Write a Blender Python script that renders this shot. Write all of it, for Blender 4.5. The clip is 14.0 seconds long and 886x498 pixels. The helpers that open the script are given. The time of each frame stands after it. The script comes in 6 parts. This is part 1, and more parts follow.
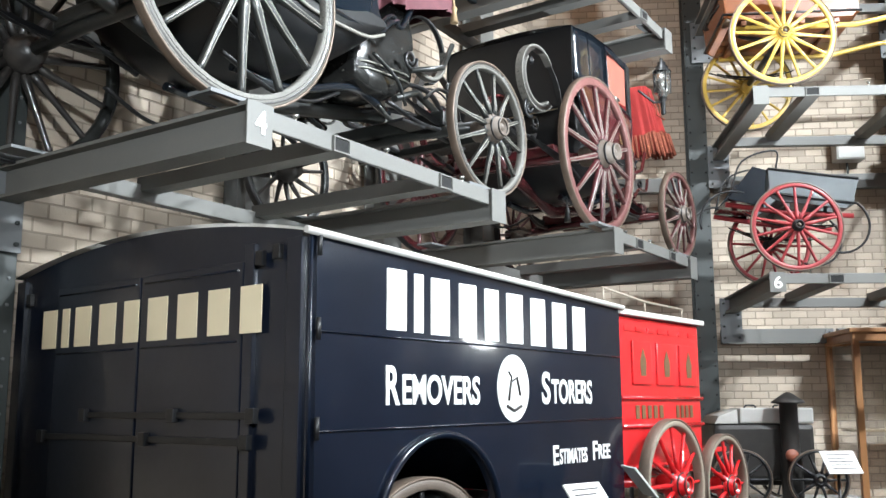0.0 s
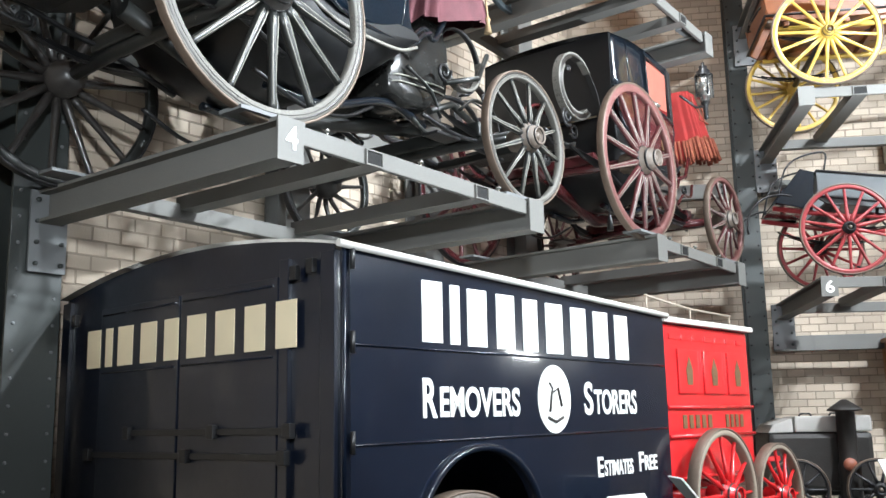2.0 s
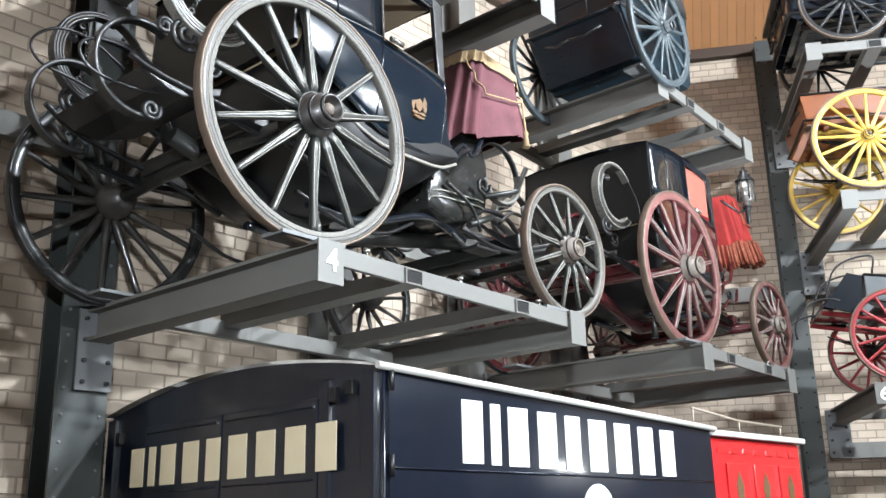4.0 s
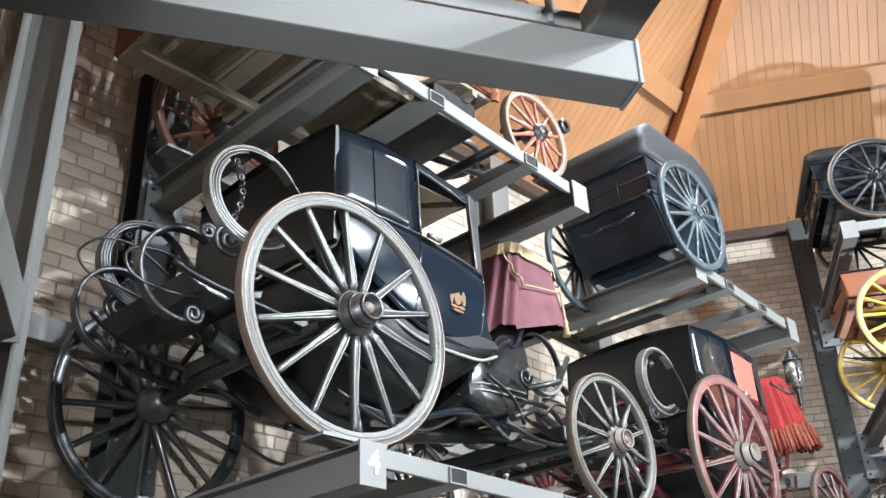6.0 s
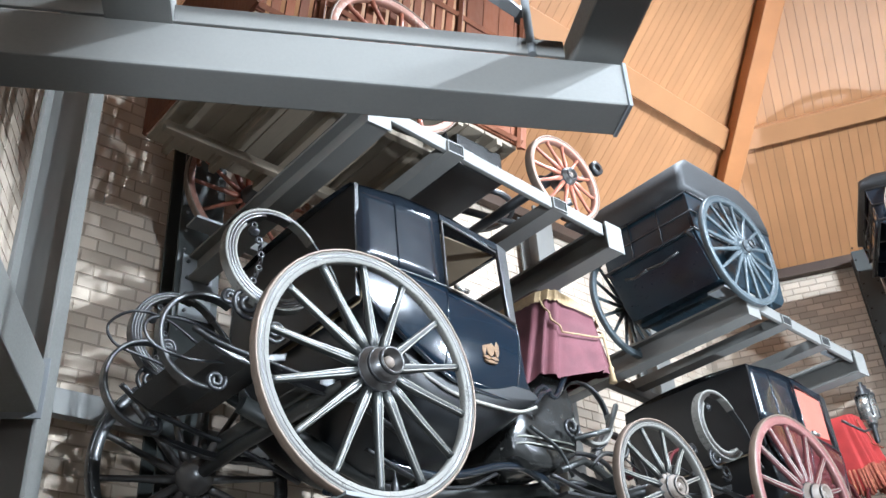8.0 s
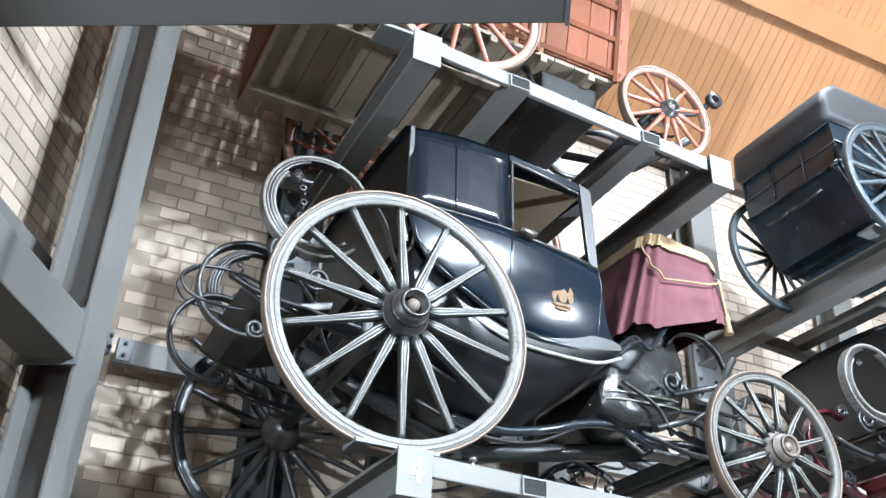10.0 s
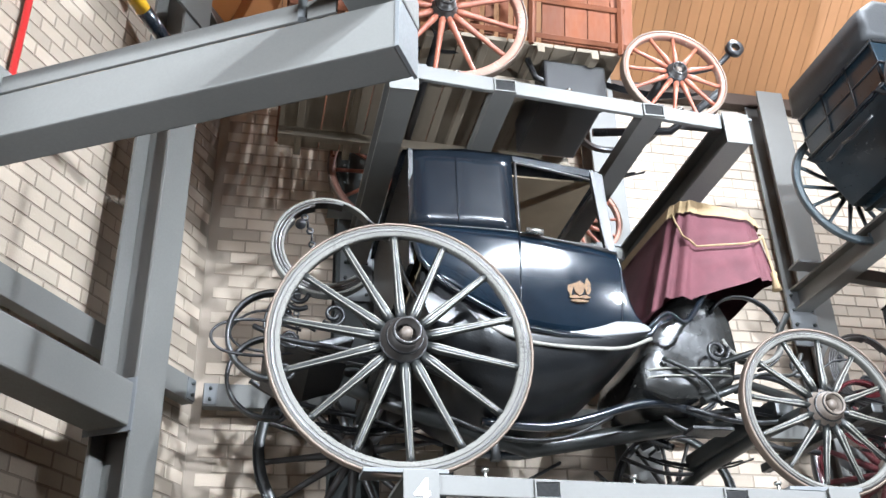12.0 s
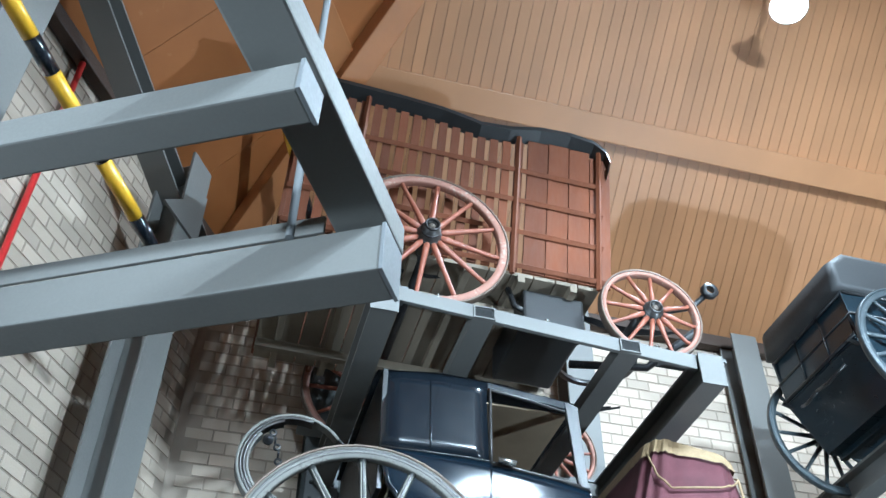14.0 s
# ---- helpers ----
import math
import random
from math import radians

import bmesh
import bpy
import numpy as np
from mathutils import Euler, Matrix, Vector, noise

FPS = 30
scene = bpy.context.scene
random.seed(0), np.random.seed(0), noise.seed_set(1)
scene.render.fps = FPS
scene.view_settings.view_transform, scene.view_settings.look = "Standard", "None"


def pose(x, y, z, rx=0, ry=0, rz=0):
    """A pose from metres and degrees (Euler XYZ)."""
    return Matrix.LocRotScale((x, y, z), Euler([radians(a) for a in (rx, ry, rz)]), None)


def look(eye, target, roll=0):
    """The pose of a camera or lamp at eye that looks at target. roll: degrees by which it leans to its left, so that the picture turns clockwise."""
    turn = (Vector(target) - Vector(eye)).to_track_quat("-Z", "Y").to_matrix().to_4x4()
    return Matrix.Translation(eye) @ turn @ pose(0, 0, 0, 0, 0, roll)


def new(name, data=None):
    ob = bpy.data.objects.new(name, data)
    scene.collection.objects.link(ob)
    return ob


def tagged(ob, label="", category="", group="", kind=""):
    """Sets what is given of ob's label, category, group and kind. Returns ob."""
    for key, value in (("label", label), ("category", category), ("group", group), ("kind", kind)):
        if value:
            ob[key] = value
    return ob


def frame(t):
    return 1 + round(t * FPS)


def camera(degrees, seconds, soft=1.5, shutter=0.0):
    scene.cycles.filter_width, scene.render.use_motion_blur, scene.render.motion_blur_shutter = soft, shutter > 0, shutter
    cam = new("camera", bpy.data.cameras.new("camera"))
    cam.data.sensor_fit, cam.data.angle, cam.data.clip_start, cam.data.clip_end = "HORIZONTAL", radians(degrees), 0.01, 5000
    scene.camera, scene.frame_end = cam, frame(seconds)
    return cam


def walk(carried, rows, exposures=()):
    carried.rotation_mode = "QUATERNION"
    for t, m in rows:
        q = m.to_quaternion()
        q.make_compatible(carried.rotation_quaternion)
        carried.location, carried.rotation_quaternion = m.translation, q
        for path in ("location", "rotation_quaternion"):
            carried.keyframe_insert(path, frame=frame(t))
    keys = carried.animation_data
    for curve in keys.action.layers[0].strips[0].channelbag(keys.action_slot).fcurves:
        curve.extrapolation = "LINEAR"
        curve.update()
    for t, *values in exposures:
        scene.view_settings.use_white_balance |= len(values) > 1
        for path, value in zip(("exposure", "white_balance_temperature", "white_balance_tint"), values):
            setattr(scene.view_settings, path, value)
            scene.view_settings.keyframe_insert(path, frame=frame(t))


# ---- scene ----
cam = camera(49.77, 14.0)
PATH = [
    (0, 0.005, 0.176, 1.513, 99.39, 0.17, -54.73),
    (0.5, 0.039, 0.133, 1.487, 100.32, 1.31, -52.53),
    (1, 0.073, 0.107, 1.491, 100.29, 1.28, -51.70),
    (1.5, 0.083, 0.103, 1.497, 100.11, 1.20, -51.35),
    (2, 0.085, 0.131, 1.499, 100.31, 1.09, -51.45),
    (4.5, 0.074, 0.070, 1.614, 108.89, 1.29, -47.74),
    (5, 0.092, 0.091, 1.619, 112.22, 1.62, -46.92),
    (5.5, 0.093, 0.094, 1.652, 115.95, 1.91, -46.18),
    (6, 0.086, 0.100, 1.659, 117.37, 2.02, -45.80),
    (6.5, 0.113, 0.100, 1.658, 119.36, 2.10, -45.29),
    (7, 0.108, 0.094, 1.663, 121.42, 2.45, -44.76),
    (7.5, 0.159, 0.113, 1.625, 121.57, 3.52, -43.72),
    (8, 0.376, -0.003, 1.623, 121.51, 3.38, -39.94),
    (8.5, 0.584, -0.148, 1.583, 119.82, 2.21, -37.37),
    (9, 0.844, -0.147, 1.575, 119.92, 0.86, -33.36),
    (11.5, 2.162, -0.706, 1.687, 118.88, -0.88, -14.99),
    (12, 2.253, -0.838, 1.769, 118.16, 1.45, -11.62),
    (12.5, 2.269, -0.820, 1.765, 122.20, 0.73, -12.12),
    (13, 2.254, -0.834, 1.794, 127.93, 0.19, -12.50),
    (13.5, 2.247, -0.835, 1.799, 130.93, -0.32, -13.10),
    (14, 2.255, -0.834, 1.784, 131.37, -0.72, -14.80),
]
EXPOSURES = [(0.0, 0.24, 6000, 5), (4.5, 0.2, 6000, 7), (6.5, 0.28, 5800, 6), (7.5, 0.32, 5650, 6), (9.0, 0.5, 5500, 5), (12.0, 0.32, 5800, 8), (12.5, 0.28, 5500, 4), (13.0, 0.05, 5300, 0), (14.0, -0.25, 5100, -2)]
walk(cam, [(t, pose(x, y, z, rx, ry, rz)) for t, x, y, z, rx, ry, rz in PATH], EXPOSURES)

# ---- world, lamps ----
world = bpy.data.worlds.new("hall_air")
scene.world = world
world.use_nodes = True
world.node_tree.nodes["Background"].inputs[0].default_value = (0.9, 0.93, 1.0, 1)
world.node_tree.nodes["Background"].inputs[1].default_value = 0.35
scene.view_settings.exposure = 0.0


def spot(eye, target, watts, degrees, size=0.06, colour=(0.97, 0.985, 1.0), blend=0.5):
    data = bpy.data.lights.new("flood_light", "SPOT")
    data.energy, data.spot_size, data.spot_blend = watts, radians(degrees), blend
    data.shadow_soft_size, data.color = size, colour
    ob = new("flood_light", data)
    ob.matrix_world = look(eye, target)
    return ob


LAMPS = [
    ((6.25, 3.05, 8.72), (5.0, 2.4, 3.0), 900, 150, 0.08),
    ((7.6, 0.2, 2.3), (6.8, 3.0, 8.2), 1020, 100, 0.06),
    ((5.35, -2.80, 7.1), (4.2, 5.2, 3.4), 2400, 44, 0.07),
    ((6.10, -2.65, 7.3), (5.9, 5.4, 3.4), 2100, 110, 0.07),
    ((6.60, -3.15, 7.2), (10.2, 3.4, 3.4), 2100, 110, 0.07),
    ((5.15, -3.45, 7.0), (0.9, 3.1, 3.8), 2700, 41, 0.07),
    # last three: unseen fills, added to brighten the van and dark areas
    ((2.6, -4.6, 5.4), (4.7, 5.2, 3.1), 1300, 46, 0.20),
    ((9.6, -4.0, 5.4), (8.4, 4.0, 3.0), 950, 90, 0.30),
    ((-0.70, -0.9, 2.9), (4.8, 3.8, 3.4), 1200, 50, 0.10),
]
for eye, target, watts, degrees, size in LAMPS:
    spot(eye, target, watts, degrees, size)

# ---- materials ----


def material(name, base, rough=0.5, metal=0.0, vary=0.25, scale=6.0, second=None, amount=0.0, bump=0.15, fine=60.0,
             coat=0.0, island=0.0, per_object=0.0, stretch=(1, 1, 1), wobble=0.0):
    """A painted, wooden or metal surface: colour drifting at a large scale, grain at a fine one, wear of a second colour."""
    m = bpy.data.materials.new(name)
    m.use_nodes = True
    nodes, links = m.node_tree.nodes, m.node_tree.links
    bsdf = nodes["Principled BSDF"]
    coords = nodes.new("ShaderNodeTexCoord")
    mapping = nodes.new("ShaderNodeMapping")
    mapping.inputs["Scale"].default_value = stretch
    links.new(coords.outputs["Object"], mapping.inputs[0])
    big = nodes.new("ShaderNodeTexNoise")
    big.inputs["Scale"].default_value, big.inputs["Detail"].default_value = scale, 5
    small = nodes.new("ShaderNodeTexNoise")
    small.inputs["Scale"].default_value, small.inputs["Detail"].default_value = fine, 4
    for n in (big, small):
        links.new(mapping.outputs[0], n.inputs["Vector"])
    blend = nodes.new("ShaderNodeMix")
    blend.data_type = "RGBA"
    blend.inputs["A"].default_value = (*[c * (1 - vary) for c in base], 1)
    blend.inputs["B"].default_value = (*[min(1, c * (1 + vary)) for c in base], 1)
    links.new(big.outputs["Fac"], blend.inputs["Factor"])
    colour = blend.outputs["Result"]
    if second:
        ramp = nodes.new("ShaderNodeValToRGB")
        ramp.color_ramp.elements[0].position = 0.66 - 0.3 * amount
        ramp.color_ramp.elements[1].position = 0.74 - 0.2 * amount
        total = nodes.new("ShaderNodeMath")
        total.operation = "MULTIPLY_ADD"
        total.inputs[1].default_value = 0.5
        half = nodes.new("ShaderNodeMath")
        half.operation = "MULTIPLY"
        half.inputs[1].default_value = 0.5
        links.new(small.outputs["Fac"], total.inputs[0])
        links.new(big.outputs["Fac"], half.inputs[0])
        links.new(half.outputs[0], total.inputs[2])
        links.new(total.outputs[0], ramp.inputs[0])
        wear = nodes.new("ShaderNodeMix")
        wear.data_type = "RGBA"
        wear.inputs["B"].default_value = (*second, 1)
        links.new(ramp.outputs[0], wear.inputs["Factor"])
        links.new(colour, wear.inputs["A"])
        colour = wear.outputs["Result"]
    if island or per_object:
        source = nodes.new("ShaderNodeNewGeometry" if island else "ShaderNodeObjectInfo")
        out = source.outputs["Random Per Island" if island else "Random"]
        spread = nodes.new("ShaderNodeMapRange")
        k = island or per_object
        spread.inputs["To Min"].default_value, spread.inputs["To Max"].default_value = 1 - k, 1 + k
        links.new(out, spread.inputs["Value"])
        tone = nodes.new("ShaderNodeHueSaturation")
        links.new(spread.outputs[0], tone.inputs["Value"])
        links.new(colour, tone.inputs["Color"])
        colour = tone.outputs[0]
    links.new(colour, bsdf.inputs["Base Color"])
    shine = nodes.new("ShaderNodeMapRange")
    shine.inputs["To Min"].default_value, shine.inputs["To Max"].default_value = max(0.03, rough * 0.7), min(1, rough * 1.35)
    links.new(small.outputs["Fac"], shine.inputs["Value"])
    links.new(shine.outputs[0], bsdf.inputs["Roughness"])
    bsdf.inputs["Metallic"].default_value = metal
    bsdf.inputs["Coat Weight"].default_value = coat
    bsdf.inputs["Coat Roughness"].default_value = 0.06
    if bump:
        relief = nodes.new("ShaderNodeBump")
        relief.inputs["Strength"].default_value, relief.inputs["Distance"].default_value = bump, 0.004
        links.new(small.outputs["Fac"], relief.inputs["Height"])
        links.new(relief.outputs[0], bsdf.inputs["Normal"])
        if wobble:
            swell = nodes.new("ShaderNodeTexNoise")
            swell.inputs["Scale"].default_value, swell.inputs["Detail"].default_value = 2.2, 0
            links.new(mapping.outputs[0], swell.inputs["Vector"])
            panel = nodes.new("ShaderNodeBump")
            panel.inputs["Strength"].default_value, panel.inputs["Distance"].default_value = 1.0, wobble
            links.new(swell.outputs["Fac"], panel.inputs["Height"])
            links.new(panel.outputs[0], relief.inputs["Normal"])
            links.new(panel.outputs[0], bsdf.inputs["Coat Normal"])
    return m


BRICK = material("cream_brick", (0.46, 0.385, 0.305), 0.75, vary=0.2, scale=2.2, fine=70, bump=0.5, island=0.16,
                 second=(0.30, 0.23, 0.17), amount=0.05)
BRICK_ONE = material("cream_brick_single", (0.46, 0.385, 0.305), 0.75, vary=0.2, scale=2.2, fine=70, bump=0.5, per_object=0.16,
                     second=(0.30, 0.23, 0.17), amount=0.05)
MORTAR = material("grey_mortar", (0.30, 0.25, 0.20), 0.9, vary=0.2, scale=3, fine=120, bump=0.5)
STEEL = material("grey_painted_steel", (0.140, 0.138, 0.128), 0.6, vary=0.18, scale=2.0, fine=90, bump=0.06, second=(0.18, 0.178, 0.168), amount=0.06)
STEEL_PALE = material("pale_painted_steel", (0.145, 0.151, 0.154), 0.6, vary=0.16, scale=3.0, fine=90, bump=0.06)
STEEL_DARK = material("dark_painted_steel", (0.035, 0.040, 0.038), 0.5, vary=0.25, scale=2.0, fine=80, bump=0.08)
BOARD = material("varnished_pine_board", (0.37, 0.185, 0.082), 0.45, vary=0.2, scale=1.6, fine=30, bump=0.1, island=0.08)
PLY = material("stained_plywood", (0.33, 0.125, 0.035), 0.5, vary=0.3, scale=1.3, fine=14, bump=0.06, second=(0.42, 0.19, 0.065), amount=0.15)
TIMBER = material("brown_roof_timber", (0.36, 0.15, 0.05), 0.5, vary=0.25, scale=3, fine=40, bump=0.15)
TIMBER_DARK = material("dark_wall_plate", (0.05, 0.03, 0.02), 0.6, vary=0.2, scale=3)
BLACK = material("black_coach_lacquer", (0.0080, 0.0110, 0.0155), 0.20, vary=0.3, scale=4, fine=14, bump=0.008, coat=0.7, wobble=0.006)
NAVY = material("blue_black_coach_lacquer", (0.0058, 0.0112, 0.0185), 0.14, vary=0.3, scale=3, fine=14, bump=0.008, coat=1.0, wobble=0.008)
VAN = material("navy_van_paint", (0.0045, 0.0075, 0.0155), 0.22, vary=0.45, scale=2.2, fine=14, bump=0.03, coat=0.45, wobble=0.012, second=(0.012, 0.014, 0.018), amount=0.12)
VAN_DOOR = material("navy_door_paint", (0.004, 0.007, 0.016), 0.34, vary=0.45, scale=3.2, fine=20, bump=0.12, coat=0.3, wobble=0.012, second=(0.009, 0.012, 0.020), amount=0.15)
BACK = material("dull_black_hide", (0.0050, 0.0056, 0.0065), 0.36, vary=0.4, scale=6, fine=100, bump=0.3)
BOOT = material("creased_boot_leather", (0.016, 0.016, 0.015), 0.24, vary=0.5, scale=7, fine=26, bump=0.4, wobble=0.008, second=(0.05, 0.048, 0.042), amount=0.15)
LEATHER = material("black_leather", (0.017, 0.017, 0.017), 0.34, vary=0.4, scale=8, fine=120, bump=0.5)
IRON = material("black_forged_iron", (0.013, 0.013, 0.014), 0.38, metal=0.1, vary=0.4, scale=12, fine=90, bump=0.3, second=(0.13, 0.12, 0.11), amount=0.14)
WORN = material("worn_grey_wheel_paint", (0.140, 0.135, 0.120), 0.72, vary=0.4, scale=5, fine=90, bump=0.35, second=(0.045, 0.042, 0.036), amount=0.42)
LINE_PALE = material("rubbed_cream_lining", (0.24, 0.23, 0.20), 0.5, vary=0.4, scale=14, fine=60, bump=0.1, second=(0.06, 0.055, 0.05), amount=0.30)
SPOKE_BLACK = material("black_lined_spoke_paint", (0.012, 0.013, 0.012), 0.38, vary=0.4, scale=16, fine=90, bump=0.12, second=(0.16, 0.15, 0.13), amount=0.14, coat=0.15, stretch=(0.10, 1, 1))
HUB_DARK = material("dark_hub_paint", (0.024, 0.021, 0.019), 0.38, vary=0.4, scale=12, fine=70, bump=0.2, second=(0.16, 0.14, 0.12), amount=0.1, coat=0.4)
TYRE = material("worn_iron_tyre", (0.14, 0.105, 0.08), 0.5, metal=0.4, vary=0.35, scale=10, fine=60, bump=0.4)
MAROON = material("maroon_coach_paint", (0.060, 0.012, 0.014), 0.22, vary=0.3, scale=8, fine=60, bump=0.08, coat=0.7, wobble=0.012)
MAROON_WORN = material("faded_maroon_wheel_paint", (0.135, 0.055, 0.05), 0.45, vary=0.35, scale=10, fine=55, bump=0.3, second=(0.23, 0.17, 0.15), amount=0.28)
PALE_HUB = material("bare_turned_hub", (0.125, 0.10, 0.08), 0.5, vary=0.35, scale=14, fine=70, bump=0.2, second=(0.05, 0.04, 0.035), amount=0.3)
ROSE = material("faded_red_wheel_paint", (0.24, 0.078, 0.045), 0.45, vary=0.3, scale=10, fine=60, bump=0.25, second=(0.32, 0.17, 0.12), amount=0.2)
ROSE_RIM = material("rubbed_red_rim_paint", (0.29, 0.14, 0.10), 0.6, vary=0.3, scale=6, fine=60, bump=0.3, second=(0.42, 0.34, 0.28), amount=0.42)
WAGON_WOOD = material("red_brown_wagon_wood", (0.125, 0.036, 0.011), 0.8, vary=0.45, scale=5, fine=45, bump=0.2, per_object=0.25, stretch=(1, 1, 0.25))
WAGON_GREY = material("weathered_floor_boards", (0.20, 0.165, 0.12), 0.7, vary=0.3, scale=5, fine=60, bump=0.4, per_object=0.15, stretch=(1, 0.2, 1))
YELLOW = material("yellow_wheel_paint", (0.50, 0.33, 0.06), 0.35, vary=0.25, scale=9, fine=60, bump=0.12, second=(0.56, 0.48, 0.28), amount=0.2, coat=0.3)
ORANGE = material("orange_brown_body_paint", (0.15, 0.042, 0.008), 0.35, vary=0.3, scale=6, fine=40, bump=0.08)
RED = material("red_wheel_paint", (0.27, 0.026, 0.03), 0.4, vary=0.3, scale=9, fine=60, bump=0.15, second=(0.36, 0.12, 0.11), amount=0.15, coat=0.2)
MAIL_RED = material("scarlet_van_paint", (0.60, 0.018, 0.022), 0.22, vary=0.15, scale=3, fine=30, bump=0.04, coat=0.7, wobble=0.02)
BLUE = material("grey_blue_cart_paint", (0.010, 0.022, 0.032), 0.3, vary=0.3, scale=6, fine=50, bump=0.05, coat=0.4, wobble=0.006)
BLUE_WHEEL = material("pale_blue_wheel_paint", (0.050, 0.064, 0.072), 0.45, vary=0.35, scale=10, fine=60, bump=0.15, second=(0.16, 0.18, 0.185), amount=0.25, coat=0.1)
HOOD = material("grey_black_leather_hood", (0.020, 0.021, 0.022), 0.6, vary=0.3, scale=5, fine=100, bump=0.35)
GREY_BODY = material("grey_cart_body", (0.09, 0.10, 0.105), 0.38, vary=0.3, scale=5, fine=50, bump=0.12, coat=0.2)
PURPLE = material("faded_plum_cloth", (0.090, 0.026, 0.033), 0.95, vary=0.5, scale=7, fine=220, bump=0.6)
SCARLET_CLOTH = material("scarlet_cloth", (0.30, 0.018, 0.016), 0.95, vary=0.4, scale=7, fine=220, bump=0.6)
FRINGE = material("gold_braid", (0.27, 0.19, 0.10), 0.75, vary=0.35, scale=25, fine=160, bump=0.8)
RED_FRINGE = material("rust_red_braid", (0.22, 0.05, 0.025), 0.85, vary=0.5, scale=30, fine=160, bump=0.8, second=(0.33, 0.17, 0.07), amount=0.35)
LINING = material("fawn_coach_lining", (0.34, 0.265, 0.175), 0.85, vary=0.2, scale=6, fine=160, bump=0.4)
BLIND = material("salmon_silk_blind", (0.30, 0.088, 0.06), 0.85, vary=0.2, scale=6, fine=140, bump=0.3)
SILVER = material("plated_lamp_metal", (0.50, 0.49, 0.46), 0.25, metal=0.9, vary=0.3, scale=14, fine=70, bump=0.1, second=(0.08, 0.08, 0.08), amount=0.2)
CREAM = material("cream_lettering", (0.78, 0.68, 0.47), 0.5, vary=0.10, scale=5, fine=60, bump=0.05)
WHITE = material("white_lettering", (0.70, 0.70, 0.67), 0.45, vary=0.06, scale=5, fine=60, bump=0.04)
ROOF_WHITE = material("weathered_white_van_roof", (0.52, 0.505, 0.475), 0.6, vary=0.15, scale=5, fine=50, bump=0.3, second=(0.30, 0.28, 0.25), amount=0.12)
GOLD = material("gold_transfer", (0.15, 0.080, 0.030), 0.65, vary=0.6, scale=40, fine=130, bump=0.2, second=(0.02, 0.02, 0.02), amount=0.5)
BOILER = material("sooty_boiler_iron", (0.030, 0.027, 0.025), 0.45, metal=0.3, vary=0.4, scale=8, fine=60, bump=0.3)
ZINC = material("dull_zinc_sheet", (0.40, 0.385, 0.36), 0.55, vary=0.2, scale=6, fine=50, bump=0.12)
OAK = material("brown_case_oak", (0.27, 0.125, 0.045), 0.42, vary=0.3, scale=5, fine=50, bump=0.15, stretch=(1, 1, 0.2))
# unseen floor, its colour made pale to bounce fill light upwards
SCREED = material("pale_bounce_screed", (0.36, 0.345, 0.32), 0.5, vary=0.2, scale=1.2, fine=40, bump=0.15)
PIPE_RED = material("red_pipe_paint", (0.55, 0.03, 0.03), 0.4, vary=0.1, scale=5)
STRIPE_YELLOW = material("yellow_shaft_paint", (0.72, 0.42, 0.02), 0.35, vary=0.2, scale=8, fine=60, bump=0.1, coat=0.3)
LAMP_GLASS = material("lamp_front", (0.9, 0.9, 0.9), 0.3)
LAMP_GLASS.node_tree.nodes["Principled BSDF"].inputs["Emission Color"].default_value = (1, 0.97, 0.92, 1)
LAMP_GLASS.node_tree.nodes["Principled BSDF"].inputs["Emission Strength"].default_value = 60.0
BUFF_RIM = material("buff_rim_paint", (0.27, 0.225, 0.175), 0.55, vary=0.3, scale=8, fine=80, bump=0.2, second=(0.15, 0.11, 0.08), amount=0.25)
MAROON_SPOKE = material("maroon_spoke_paint", (0.075, 0.018, 0.02), 0.3, vary=0.4, scale=10, fine=55, bump=0.2, second=(0.27, 0.20, 0.18), amount=0.2, coat=0.4)
PLINTH = material("grey_plinth_render", (0.30, 0.29, 0.27), 0.8, vary=0.15, scale=3, fine=60, bump=0.3)
# near-black standing in for shade inside tube ends and bolt holes
HOLE_SHADE = material("hole_shade_black", (0.004, 0.004, 0.004), 0.9)
GLASS = bpy.data.materials.new("clear_glass")
GLASS.use_nodes = True
GLASS.node_tree.nodes["Principled BSDF"].inputs["Transmission Weight"].default_value = 1.0
GLASS.node_tree.nodes["Principled BSDF"].inputs["Roughness"].default_value = 0.02
GLASS.node_tree.nodes["Principled BSDF"].inputs["IOR"].default_value = 1.45

# ---- building blocks ----


def thing(name, label, category, m=None, group="", kind=""):
    ob = new(name)
    ob.empty_display_size = 0.1
    if m is not None:
        ob.matrix_world = m
    return tagged(ob, label, category, group, kind)


def part(name, bm, mat, parent, label="", at=None):
    me = bpy.data.meshes.new(name)
    bm.normal_update()
    bm.to_mesh(me)
    bm.free()
    me.materials.append(mat)
    ob = new(name, me)
    ob.parent = parent
    if at is not None:
        ob.matrix_basis = at
    return tagged(ob, label)


def again(ob, parent, at):
    o = ob.copy()
    scene.collection.objects.link(o)
    o.parent, o.matrix_basis = parent, at
    return o


def box(bm, c, s, bevel=0.0, m=None):
    """A box with centre c and sizes s, its edges rounded off by bevel."""
    made = bmesh.ops.create_cube(bm, size=1.0)["verts"]
    bmesh.ops.scale(bm, vec=s, verts=made)
    bmesh.ops.translate(bm, vec=c, verts=made)
    if m is not None:
        bmesh.ops.transform(bm, matrix=m, verts=made)
    if bevel:
        edges = list({e for v in made for e in v.link_edges})
        bmesh.ops.bevel(bm, geom=edges, offset=bevel, segments=2, affect="EDGES", profile=0.6)
    return bm


